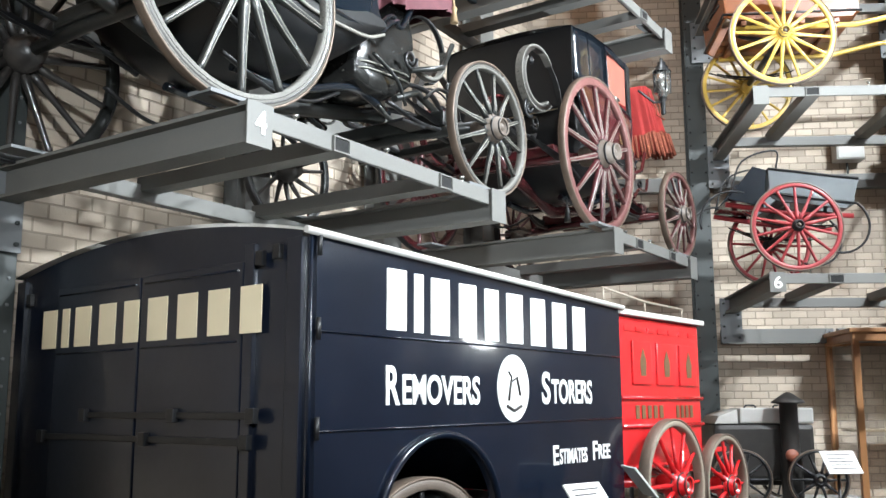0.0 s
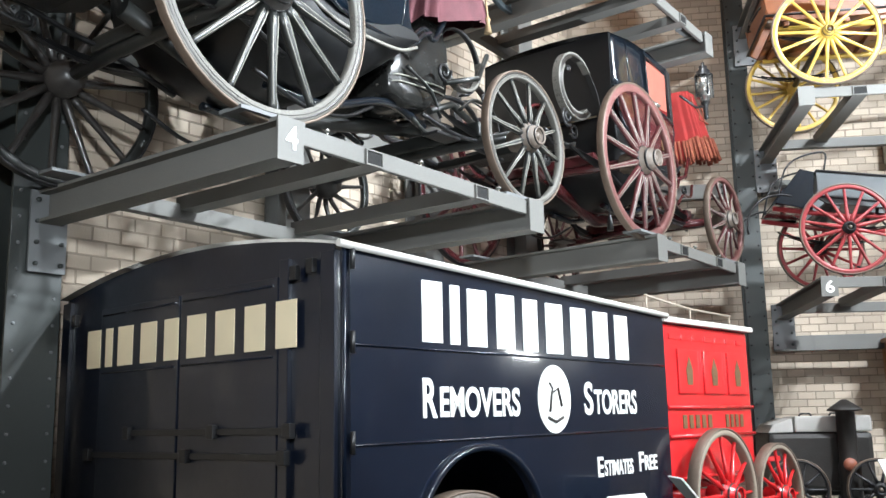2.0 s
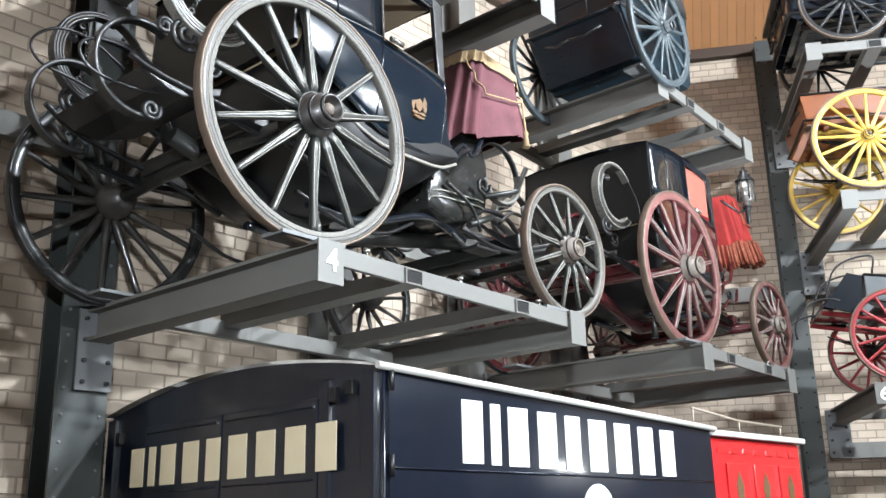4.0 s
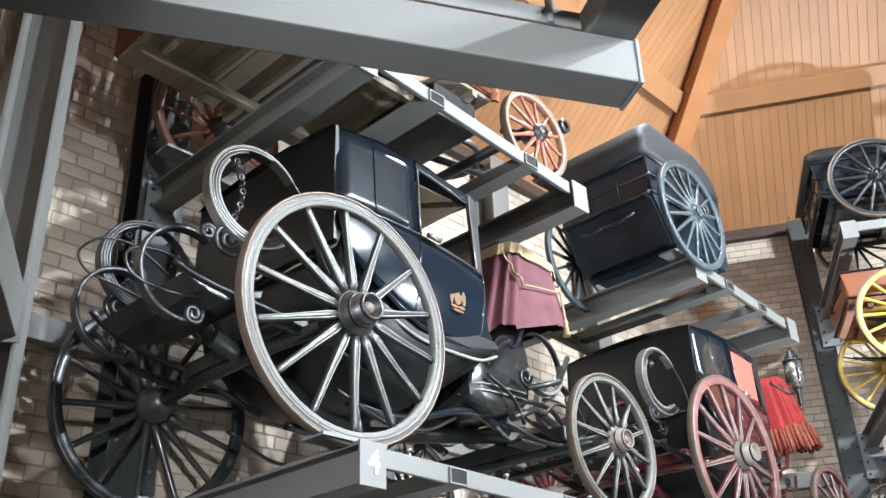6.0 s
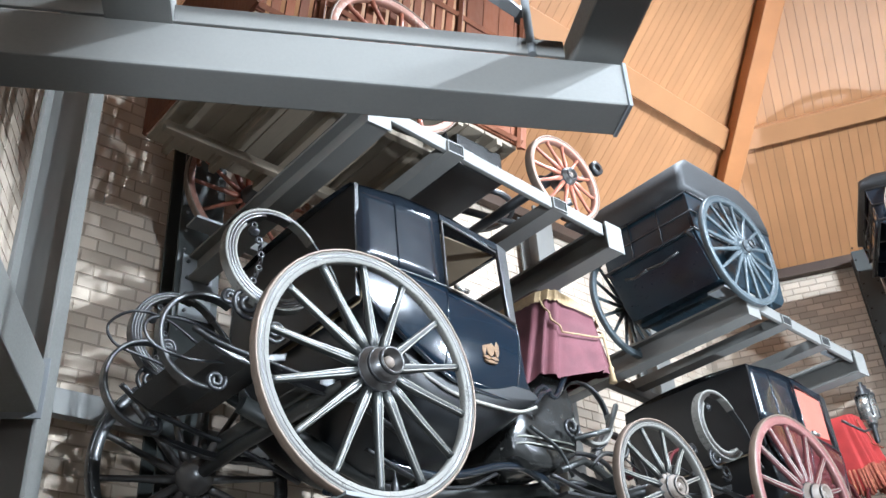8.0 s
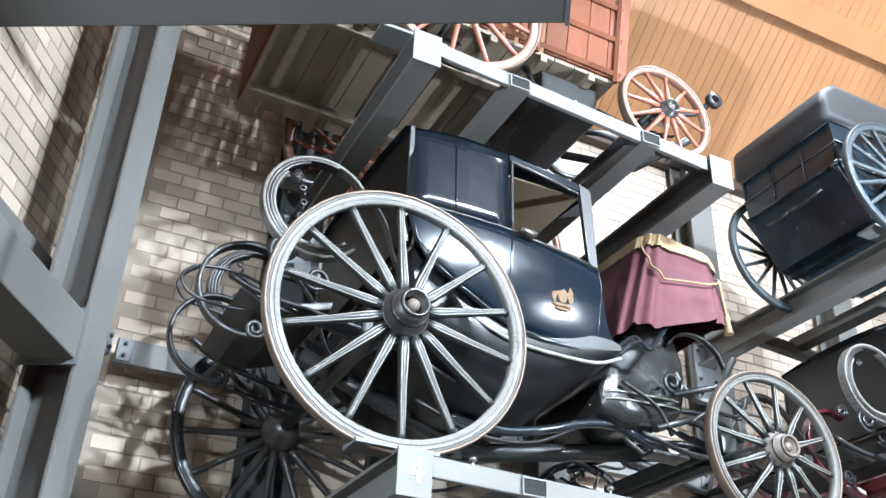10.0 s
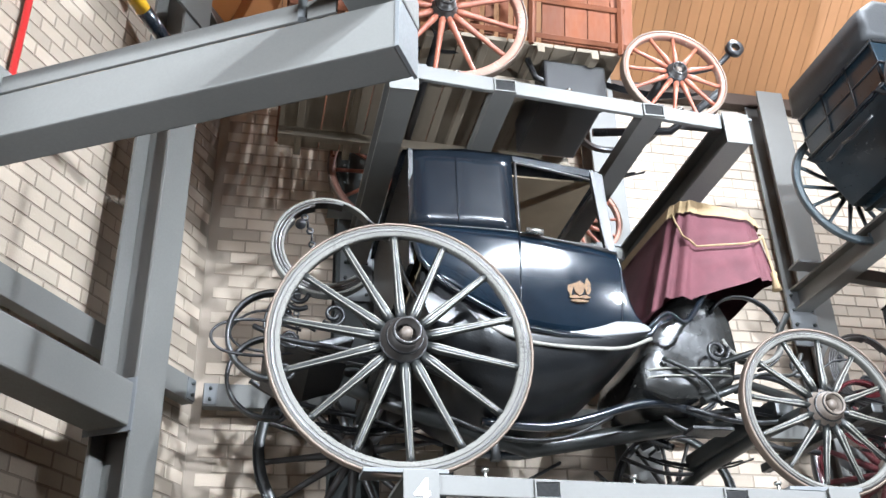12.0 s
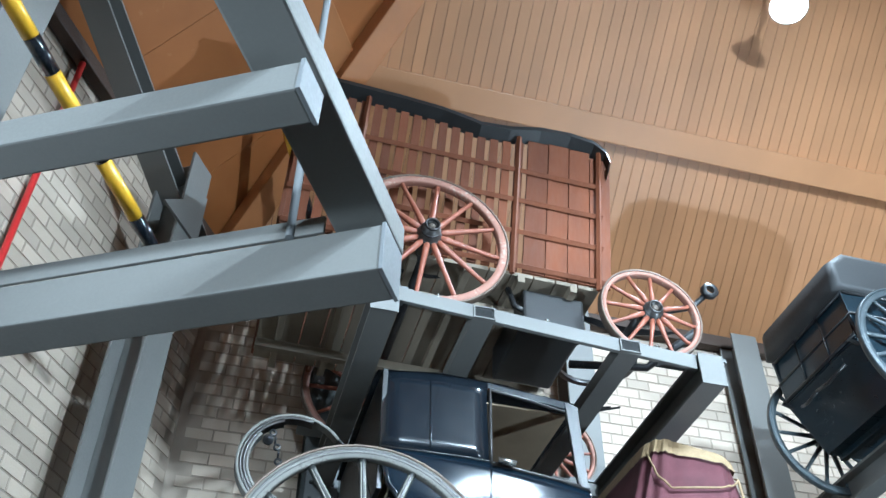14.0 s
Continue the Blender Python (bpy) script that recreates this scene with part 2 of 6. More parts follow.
def prism(bm, pts, y0, y1, bevel=0.0):
    """An outline of (x, z) pairs drawn out from y0 to y1."""
    a = [bm.verts.new((x, y0, z)) for x, z in pts]
    b = [bm.verts.new((x, y1, z)) for x, z in pts]
    faces = [bm.faces.new(a), bm.faces.new(b[::-1])]
    for i in range(len(pts)):
        j = (i + 1) % len(pts)
        faces.append(bm.faces.new((a[i], b[i], b[j], a[j])))
    bmesh.ops.recalc_face_normals(bm, faces=faces)
    if bevel:
        edges = [e for e in {e for f in faces[:2] for e in f.edges}]
        bmesh.ops.bevel(bm, geom=edges, offset=bevel, segments=2, affect="EDGES", profile=0.6)
    return bm


def tube(bm, pts, r, n=8, flat=1.0, cap=True):
    """A round rod along a path; r is one radius or one for each point; flat squeezes it sideways."""
    pts = [Vector(p) for p in pts]
    rings, side = [], None
    for i, p in enumerate(pts):
        way = (pts[min(i + 1, len(pts) - 1)] - pts[max(i - 1, 0)]).normalized()
        if side is None:
            side = way.cross(Vector((0, 0, 1)) if abs(way.z) < 0.9 else Vector((1, 0, 0))).normalized()
        else:
            side = (side - way * side.dot(way)).normalized()
        up = side.cross(way)
        rr = r[i] if isinstance(r, (list, tuple)) else r
        rings.append([bm.verts.new(p + (side * math.cos(a) + up * math.sin(a) * flat) * rr)
                      for a in (2 * math.pi * k / n for k in range(n))])
    for a, b in zip(rings, rings[1:]):
        for k in range(n):
            f = bm.faces.new((a[k], a[(k + 1) % n], b[(k + 1) % n], b[k]))
            f.smooth = n > 4
    if cap:
        bm.faces.new(rings[0][::-1])
        bm.faces.new(rings[-1])
    return bm


def lathe(bm, profile, n=24, m=None, arc=2 * math.pi):
    """Turns a profile of (radius, along) pairs round the local y axis."""
    m = m or Matrix()
    full = abs(arc - 2 * math.pi) < 1e-6
    steps = n if full else n + 1
    rows = [[bm.verts.new(m @ Vector((r * math.cos(arc * k / n), y, r * math.sin(arc * k / n)))) for k in range(steps)] for r, y in profile]
    for a, b in zip(rows, rows[1:]):
        for k in range(n):
            j = (k + 1) % steps
            try:
                bm.faces.new((a[k], a[j], b[j], b[k])).smooth = True
            except ValueError:
                pass
    return bm


def ring(bm, r0, r1, y0, y1, n=48):
    """A closed ring about the y axis between two radii, with chamfered edges."""
    c = min(0.006, (r1 - r0) * 0.25)
    prof = [(r0, y0 + c), (r0 + c, y0), (r1 - c, y0), (r1, y0 + c), (r1, y1 - c), (r1 - c, y1), (r0 + c, y1), (r0, y1 - c), (r0, y0 + c)]
    rows = [[bm.verts.new((r * math.cos(2 * math.pi * k / n), y, r * math.sin(2 * math.pi * k / n))) for k in range(n)] for r, y in prof[:-1]]
    for i in range(len(rows)):
        a, b = rows[i], rows[(i + 1) % len(rows)]
        for k in range(n):
            f = bm.faces.new((a[k], a[(k + 1) % n], b[(k + 1) % n], b[k]))
            f.smooth = True
    return bm


def arc(cx, cz, r, a0, a1, y=0.0, n=14):
    return [(cx + r * math.cos(radians(a0 + (a1 - a0) * i / n)), y, cz + r * math.sin(radians(a0 + (a1 - a0) * i / n))) for i in range(n + 1)]


WHEELS = {}


def wheel(parent, x, y, z, r, spokes, rim_mat, spoke_mat, hub_mat, tyre_mat, out=-1, wide=0.045, hub=0.085, turn=0.0):
    """A dished wooden wheel with its axle along y; out = -1 shows its outer side towards -y."""
    key = (round(r, 3), spokes, rim_mat.name, spoke_mat.name, hub_mat.name)
    at = pose(x, y, z, 0, 0, 0 if out < 0 else 180) @ pose(0, 0, 0, 0, turn, 0)
    deep = min(0.075, r * 0.115)
    bm = bmesh.new()
    if key not in WHEELS:
        rim = part("wheel", ring(bm, r - deep, r - 0.012, -wide / 2, wide / 2), rim_mat, parent, at=at)
        tyre = part("tyre", ring(bmesh.new(), r - 0.013, r, -wide / 2 - 0.003, wide / 2 + 0.003), tyre_mat, rim)
        h, dish = hub, -0.03
        if rim_mat is WORN:
            for f0, f1 in ((0.30, 0.52), (0.62, 0.68)):
                part("rim_line", ring(bmesh.new(), r - deep * f1, r - deep * f0, -wide / 2 - 0.002, -wide / 2 + 0.004), HUB_DARK, rim)
        prof = [(0.001, -0.10), (h * 0.46, -0.10), (h * 0.50, -0.165), (h * 0.60, -0.17), (h * 0.64, -0.12), (h * 0.76, -0.118), (h * 0.80, -0.07), (h, -0.06),
                (h, 0.05), (h * 0.8, 0.06), (h * 0.7, 0.14), (0.001, 0.14)]
        part("hub", lathe(bmesh.new(), [(a, b * r / 0.62) for a, b in prof], 24), hub_mat, rim)
        for y, f in ((-0.155, 0.59), (-0.095, 0.79), (-0.045, 1.02)):
            part("hub_band", ring(bmesh.new(), h * f - 0.010, h * f + 0.005, (y - 0.009) * r / 0.62, (y + 0.009) * r / 0.62, 24), IRON, rim)
        part("hub_cap", lathe(bmesh.new(), [(0.001, -0.155 * r / 0.62), (h * 0.18, -0.152 * r / 0.62), (h * 0.27, -0.14 * r / 0.62), (h * 0.29, -0.10 * r / 0.62)], 14),
                   PALE_HUB, rim, "worn metal cap")
        bm = bmesh.new()
        t = (0.024 if r > 0.6 else 0.020) * (r / 0.62) ** 0.5
        tube(bm, [(h * 0.85, dish, 0), (h * 1.6, dish * 0.9, 0), (r * 0.55, dish * 0.45, 0), (r - deep - 0.03, 0, 0), (r - deep + 0.01, 0, 0)],
             [t * 1.15, t * 1.15, t * 0.85, t * 0.8, t * 0.95], 8)
        first = part("spoke", bm, spoke_mat, rim)
        for k in range(1, spokes):
            again(first, rim, pose(0, 0, 0, 0, 360 * k / spokes, 0))
        if rim_mat in (WORN, MAROON_WORN):
            bm = bmesh.new()
            for q in (-1, 1):
                tube(bm, [(h * 1.25, dish - t * 0.95, q * t * 0.5), (h * 1.6, dish * 0.9 - t * 0.92, q * t * 0.62), (r * 0.55, dish * 0.45 - t * 0.68, q * t * 0.45),
                          (r - deep - 0.02, -t * 0.68, q * t * 0.38)], [0.0034, 0.004, 0.0032, 0.003], 5)
            line = part("spoke_lining", bm, LINE_PALE, rim, "pair of rubbed cream lines")
            for k in range(1, spokes):
                again(line, rim, pose(0, 0, 0, 0, 360 * k / spokes, 0))
        WHEELS[key] = rim
        return rim
    src = WHEELS[key]
    rim = again(src, parent, at)
    for c in src.children:
        again(c, rim, c.matrix_basis.copy())
    return rim


def words(text, width, height, mat, parent, at, name="lettering", label="", deep=0.002):
    """Painted words, fitted to a width and height, their lower left corner at the pose given, in its x-z plane."""
    data = bpy.data.curves.new(name, "FONT")
    data.body, data.extrude, data.offset = text, deep, 0.022
    tmp = bpy.data.objects.new(name, data)
    me = bpy.data.meshes.new_from_object(tmp)
    bpy.data.objects.remove(tmp)
    co = np.empty(len(me.vertices) * 3)
    me.vertices.foreach_get("co", co)
    co = co.reshape(-1, 3)
    lo, hi = co.min(0), co.max(0)
    me.transform(Matrix.Diagonal((width / (hi[0] - lo[0]), height / (hi[1] - lo[1]), 1, 1)) @ Matrix.Translation((-lo[0], -lo[1], 0)))
    me.transform(pose(0, 0, 0, 90))
    me.materials.clear()
    me.materials.append(mat)
    ob = new(name, me)
    ob.parent, ob.matrix_basis = parent, at
    return tagged(ob, label)

# ---- the six-sided hall ----
SIDE, EAVES, RISE = 8.02, 7.3, 0.8
CORNERS = [(1.88, 5.85), (9.90, 5.85), (13.91, -1.095), (9.90, -8.04), (1.88, -8.04), (-2.13, -1.095)]
MIDDLE = (5.89, -1.095)
TURNS = [0, -60, -120, -180, -240, -300]
WALL_NAMES = ["wall_back", "wall_right", "wall_far_right", "wall_front", "wall_far_left", "wall_left"]


def wall_frame(i):
    """Local x along wall i, y out through it, z up, from its first corner."""
    return pose(CORNERS[i][0], CORNERS[i][1], 0, 0, 0, TURNS[i])


LEFT = pose(1.88, 5.85, 0, 0, 0, 60)      # x runs towards the corner, y into the left wall, x negative along it
RIGHT = wall_frame(1)

for i, name in enumerate(WALL_NAMES):
    bm = bmesh.new()
    box(bm, (SIDE / 2, 0.16, EAVES / 2 + 0.1), (SIDE + 0.3, 0.28, EAVES + 0.2))
    ob = part(name, bm, MORTAR, None)
    ob.matrix_world = wall_frame(i)
    tagged(ob, "cream brick hall wall with grey mortar joints", "wall", kind="structure")

bm = bmesh.new()
bm.faces.new([bm.verts.new((x, y, 0)) for x, y in CORNERS[::-1]])
bmesh.ops.solidify(bm, geom=bm.faces[:], thickness=0.2)
ob = part("floor", bm, SCREED, None)
tagged(ob, "pale grey hall floor, unseen, made to bounce light up", "floor", kind="structure")


def slope(i, s, run):
    """A place on roof slope i: s along the wall, run metres in from it on the plan."""
    return wall_frame(i) @ Vector((s, -run, EAVES + RISE * run))


def roof_slope(i):
    bm = bmesh.new()
    top = 6.9
    wide = 0.105 if i != 5 else 1.21
    n = math.ceil(SIDE / wide)
    for k in range(n):
        a, b = k * wide + 0.0022, (k + 1) * wide - 0.0022
        lo = [slope(i, a, -0.05), slope(i, b, -0.05)]
        hi = [slope(i, a, min(top, a * math.sqrt(3), (SIDE - a) * math.sqrt(3))), slope(i, b, min(top, b * math.sqrt(3), (SIDE - b) * math.sqrt(3)))]
        up = (wall_frame(i).to_3x3() @ Vector((0, RISE, 1))).normalized() * 0.012
        v = [bm.verts.new(p) for p in (lo[0], lo[1], hi[1], hi[0])]
        w = [bm.verts.new(p + up) for p in (lo[0], lo[1], hi[1], hi[0])]
        bm.faces.new(v)
        for q in range(4):
            bm.faces.new((v[q], w[q], w[(q + 1) % 4], v[(q + 1) % 4]))
    ob = part("ceiling", bm, PLY if i == 5 else BOARD, None)
    tagged(ob, "orange-brown varnished pine board roof slope", "ceiling", kind="structure")
    bm = bmesh.new()
    up = (wall_frame(i).to_3x3() @ Vector((0, RISE, 1))).normalized() * 0.014
    a, b, c = slope(i, -0.3, -0.3), slope(i, SIDE + 0.3, -0.3), slope(i, SIDE / 2, 6.95)
    v = [bm.verts.new(p + up) for p in (a, b, c)]
    w = [bm.verts.new(p + up * 8) for p in (a, b, c)]
    bm.faces.new(v)
    bm.faces.new(w[::-1])
    for q in range(3):
        bm.faces.new((v[q], w[q], w[(q + 1) % 3], v[(q + 1) % 3]))
    ob = part("roof_deck", bm, TIMBER_DARK, None)
    tagged(ob, "dark deck above the roof boards", "ceiling", kind="structure")


for i in range(6):
    roof_slope(i)


def timber(name, p, q, wide, deep, mat, label):
    p, q = Vector(p), Vector(q)
    bm = box(bmesh.new(), (0, 0, 0), (wide, deep, (q - p).length), 0.012)
    ob = part(name, bm, mat, None)
    ob.matrix_world = Matrix.Translation((p + q) / 2) @ (q - p).to_track_quat("Z", "Y").to_matrix().to_4x4()
    return tagged(ob, label, "beam", kind="structure")


for i in range(6):
    c = CORNERS[i]
    far = Vector((MIDDLE[0] - c[0], MIDDLE[1] - c[1], 0)).normalized()
    a = Vector((c[0], c[1], EAVES - 0.12)) + far * 0.1
    b = a + far * 7.6 + Vector((0, 0, 7.6 * RISE * math.sqrt(3) / 2))
    timber("trim", a, b, 0.22, 0.22, TIMBER, "brown hip rafter under the boarded roof")
    for run in (1.42, 3.6):
        inset = run / math.sqrt(3)
        p, q = slope(i, inset + 0.1, run), slope(i, SIDE - inset - 0.1, run)
        bm = box(bmesh.new(), (0, 0, 0), ((q - p).length, 0.24, 0.10), 0.01)
        ob = part("trim", bm, BOARD if i != 5 else TIMBER, None)
        ob.matrix_world = Matrix.Translation((p + q) / 2 + Vector((0, 0, -0.05))) @ wall_frame(i).to_3x3().to_4x4() @ pose(0, 0, 0, -math.degrees(math.atan(RISE)), 0, 0)
        tagged(ob, "brown purlin board across the roof slope", "beam", kind="structure")
    bm = box(bmesh.new(), (SIDE / 2, -0.05, EAVES - 0.06), (SIDE - 0.1, 0.1, 0.13), 0.01)
    ob = part("trim", bm, TIMBER_DARK, None)
    ob.matrix_world = wall_frame(i)
    tagged(ob, "dark wall plate along the eaves", "trim", kind="structure")

# ---- grey steel carriage racks ----


def i_beam(bm, length, high, wide, m, web=0.014, flange=0.02):
    """A rolled beam from the origin along -y, its top at z = 0."""
    w, h, t, f = wide / 2, high, web / 2, flange
    prism(bm, [(-w, 0), (w, 0), (w, -f), (t, -f), (t, f - h), (w, f - h), (w, -h), (-w, -h), (-w, f - h), (-t, f - h), (-t, -f), (-w, -f)], 0.0, -length)
    bmesh.ops.transform(bm, matrix=m, verts=bm.verts[:])
    return bm


def channel(bm, p, q, high, wide, t=0.012):
    """A box section between two places, its top at their height."""
    p, q = Vector(p), Vector(q)
    way = q - p
    m = Matrix.Translation(p) @ Matrix.Rotation(math.atan2(way.y, way.x), 4, "Z") @ Matrix.Rotation(-math.atan2(way.z, math.hypot(way.x, way.y)), 4, "Y")
    box(bm, (way.length / 2, 0, -high / 2), (way.length, wide, high), 0.006, m)
    return bm


def hollow(bm, length, wide, high, m, t=0.008):
    """An open box tube along -y, its top at z = 0."""
    loops = []
    for y in (0.0, -length):
        for k in (0.0, t):
            loops.append([bm.verts.new(m @ Vector(p)) for p in ((-wide / 2 + k, y, -k), (wide / 2 - k, y, -k), (wide / 2 - k, y, k - high), (-wide / 2 + k, y, k - high))])
    for a, b in ((0, 1), (2, 3), (0, 2), (1, 3)):
        for q in range(4):
            bm.faces.new((loops[a][q], loops[a][(q + 1) % 4], loops[b][(q + 1) % 4], loops[b][q]))
    bmesh.ops.recalc_face_normals(bm, faces=bm.faces[:])
    return bm


def column(frame_m, x, y, high, mat, wide=0.25, deep=0.25):
    m = frame_m @ pose(x, y, 0)
    ob = thing("rack_column", "tall %s steel H-section rack column against the brick wall" % ("dark" if mat is STEEL_DARK else "grey"), "steel column", m, "rack columns")
    part("web", box(bmesh.new(), (0, 0, high / 2), (0.016, deep - 0.04, high), 0.0), mat, ob)
    for k in (-1, 1):
        part("flange", box(bmesh.new(), (0, k * (deep / 2 - 0.011), high / 2), (wide, 0.022, high), 0.004), mat, ob)
    if mat is STEEL_DARK:
        # on narrow columns these are black discs painting shaded bolt holes
        first = part("bolt", lathe(bmesh.new(), [(0.001, -0.008), (0.011, -0.008), (0.011, 0.0)], 6), STEEL_PALE if wide > 0.3 else HOLE_SHADE, ob, at=pose(-wide * 0.36, -deep / 2, 0.2))
        for n in range(1, 2 * int(high / 0.16)):
            again(first, ob, pose(-wide * 0.36 if n % 2 == 0 else wide * 0.36, -deep / 2, 0.2 + 0.16 * (n // 2)))
    part("foot_plate", box(bmesh.new(), (0, 0, 0.011), (wide + 0.14, deep + 0.14, 0.022), 0.003), mat, ob)
    return ob


def bracket(parent, x, y, z, mat=STEEL_PALE):
    """A bolted end plate on a column, with its row of bolts."""
    plate = part("end_plate", box(bmesh.new(), (x, y, z), (0.24, 0.02, 0.5), 0.003), mat, parent, "pale bolted plate")
    bm = bmesh.new()
    lathe(bm, [(0.001, -0.02), (0.014, -0.02), (0.014, 0.0)], 6)
    first = part("bolt", bm, STEEL_DARK, plate, at=pose(x - 0.08, y - 0.01, z - 0.2))
    for dx in (-0.08, 0.08):
        for k in range(4):
            if (dx, k) != (-0.08, 0):
                again(first, plate, pose(x + dx, y - 0.01, z - 0.2 + 0.13 * k))


def rack(frame_m, xs, back, front, tops, tubes, number=None, high=0.20, wide=0.15, seats=True):
    """One cantilever level: two deep arms, a front rail and two light box tubes. Local y runs into the wall."""
    ob = thing("carriage_rack", "grey painted steel cantilever rack level holding a carriage", "rack", frame_m, "racks")
    length = back - front
    for x, top in zip(xs, tops):
        arm = part("arm", i_beam(bmesh.new(), length, high, wide, pose(x, back, top)), STEEL, ob)
        part("end_plate", box(bmesh.new(), (x, front - 0.006, top - high / 2 - 0.004), (wide + 0.015, 0.012, high + 0.014), 0.002), STEEL, arm, "pale welded end plate")
        bracket(ob, x, back - 0.02, top - 0.25)
        if seats:
            for yy in (front + 0.12, back - 0.42):
                part("wheel_seat", box(bmesh.new(), (x - 0.06, yy, top + 0.012), (0.40, 0.16, 0.02), 0.003), STEEL_PALE, ob, "pale wheel plate")
    z0, z1 = tops[0] - 0.012, tops[-1] - 0.012
    a, b = (xs[0] + wide / 2, front + 0.03, z0), (xs[-1] - wide / 2, front + 0.03, z1)
    bm = bmesh.new()
    channel(bm, a, b, 0.09, 0.03)
    channel(bm, (a[0], a[1] + 0.04, a[2] + 0.004), (b[0], b[1] + 0.04, b[2] + 0.004), 0.012, 0.11)
    part("front_rail", bm, STEEL, ob)
    channel_back = bmesh.new()
    channel(channel_back, (xs[0] + wide / 2, back - 0.55, z0 - 0.05), (xs[-1] - wide / 2, back - 0.55, z1 - 0.05), 0.10, 0.08)
    part("back_rail", channel_back, STEEL, ob)
    for x in tubes:
        z = z0 + (z1 - z0) * (x - xs[0]) / (xs[-1] - xs[0]) - 0.005
        part("cross_tube", hollow(bmesh.new(), length - 0.55 - 0.0, 0.13, 0.085, pose(x, back - 0.55, z)), STEEL, ob)
        # black plug paints the shade inside the open tube
        part("tube_mouth", box(bmesh.new(), (x, front + 0.011, z - 0.043), (0.105, 0.012, 0.06), 0.0), HOLE_SHADE, ob, "dark plug standing in for shade in the tube")
    for x in (xs[0] + 0.32, (xs[0] + xs[-1]) / 2, xs[-1] - 0.3):
        z = z0 + (z1 - z0) * (x - xs[0]) / (xs[-1] - xs[0])
        bm = bmesh.new()
        tube(bm, [(x, front + 0.075, z - 0.02), (x, front + 0.075, z + 0.055)], 0.009, 6)
        tube(bm, [(x, front + 0.075, z + 0.042), (x, front + 0.075, z + 0.056)], 0.019, 6)
        part("wheel_stop_bolt", bm, SILVER, ob, "bright steel stop bolt")
    if number:
        words(number, 0.075, 0.115, WHITE, ob, pose(xs[0] - 0.035, front - 0.0145, tops[0] - 0.15), "number", "white painted bay number")
    return ob


HALL = Matrix()
for x in (3.0, 5.12, 6.82, 8.48):
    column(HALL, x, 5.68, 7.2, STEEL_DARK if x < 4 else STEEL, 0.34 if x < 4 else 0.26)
rack(HALL, (3.05, 5.17), 5.55, 3.39, (2.93, 2.90), (3.65, 4.6), "4")
rack(HALL, (6.99, 8.63), 5.55, 3.39, (2.93, 2.90), (7.44, 8.16), None)
rack(HALL, (2.98, 4.98), 5.55, 3.36, (5.265, 5.13), (3.57, 4.47), None)
rack(HALL, (6.64, 8.24), 5.55, 3.39, (5.12, 5.02), (7.15, 7.72), None)

# wall ties between the columns
for m, x0, x1, z in ((HALL, 1.95, 2.86, 4.05), (HALL, 3.14, 4.98, 3.98), (HALL, 5.26, 6.68, 3.98), (HALL, 6.96, 8.34, 3.98), (HALL, 8.62, 9.7, 3.98),
                     (LEFT, -6.0, -0.25, 4.02), (RIGHT, 0.2, 1.75, 2.30), (RIGHT, 2.15, 3.4, 2.30), (RIGHT, 3.45, 6.5, 2.30),
                     (RIGHT, 0.2, 1.75, 4.1), (RIGHT, 2.15, 4.2, 4.1)):
    y = 5.72 if m is HALL else -0.12
    ob = thing("wall_tie", "grey steel tie beam fixed along the brick wall", "steel beam", m, "wall ties")
    part("beam", box(bmesh.new(), ((x0 + x1) / 2, y, z), (x1 - x0, 0.09, 0.17), 0.006), STEEL, ob)
    for x in (x0 + 0.05, x1 - 0.05):
        cleat = part("end_cleat", box(bmesh.new(), (x, y - 0.051, z), (0.09, 0.012, 0.15), 0.003), STEEL_PALE, ob)
        for dz in (-0.04, 0.04):
            part("bolt", lathe(bmesh.new(), [(0.001, -0.02), (0.013, -0.02), (0.013, 0.0)], 6), STEEL_DARK, cleat, at=pose(x, y - 0.056, z + dz))

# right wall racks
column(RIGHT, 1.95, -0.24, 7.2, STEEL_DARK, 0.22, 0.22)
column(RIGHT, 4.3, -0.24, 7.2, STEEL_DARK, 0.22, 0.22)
rack(RIGHT, (2.22, 4.2), -0.36, -2.5, (2.72, 2.70), (2.75, 3.6), "6", 0.17, 0.13, False)
rack(RIGHT, (2.17, 4.2), -0.36, -2.5, (4.50, 4.48), (2.65, 3.6), None, 0.17, 0.13, False)
rack(RIGHT, (2.04, 4.2), -0.36, -2.5, (6.02, 6.0), (2.6, 3.5), None, 0.17, 0.13, False)

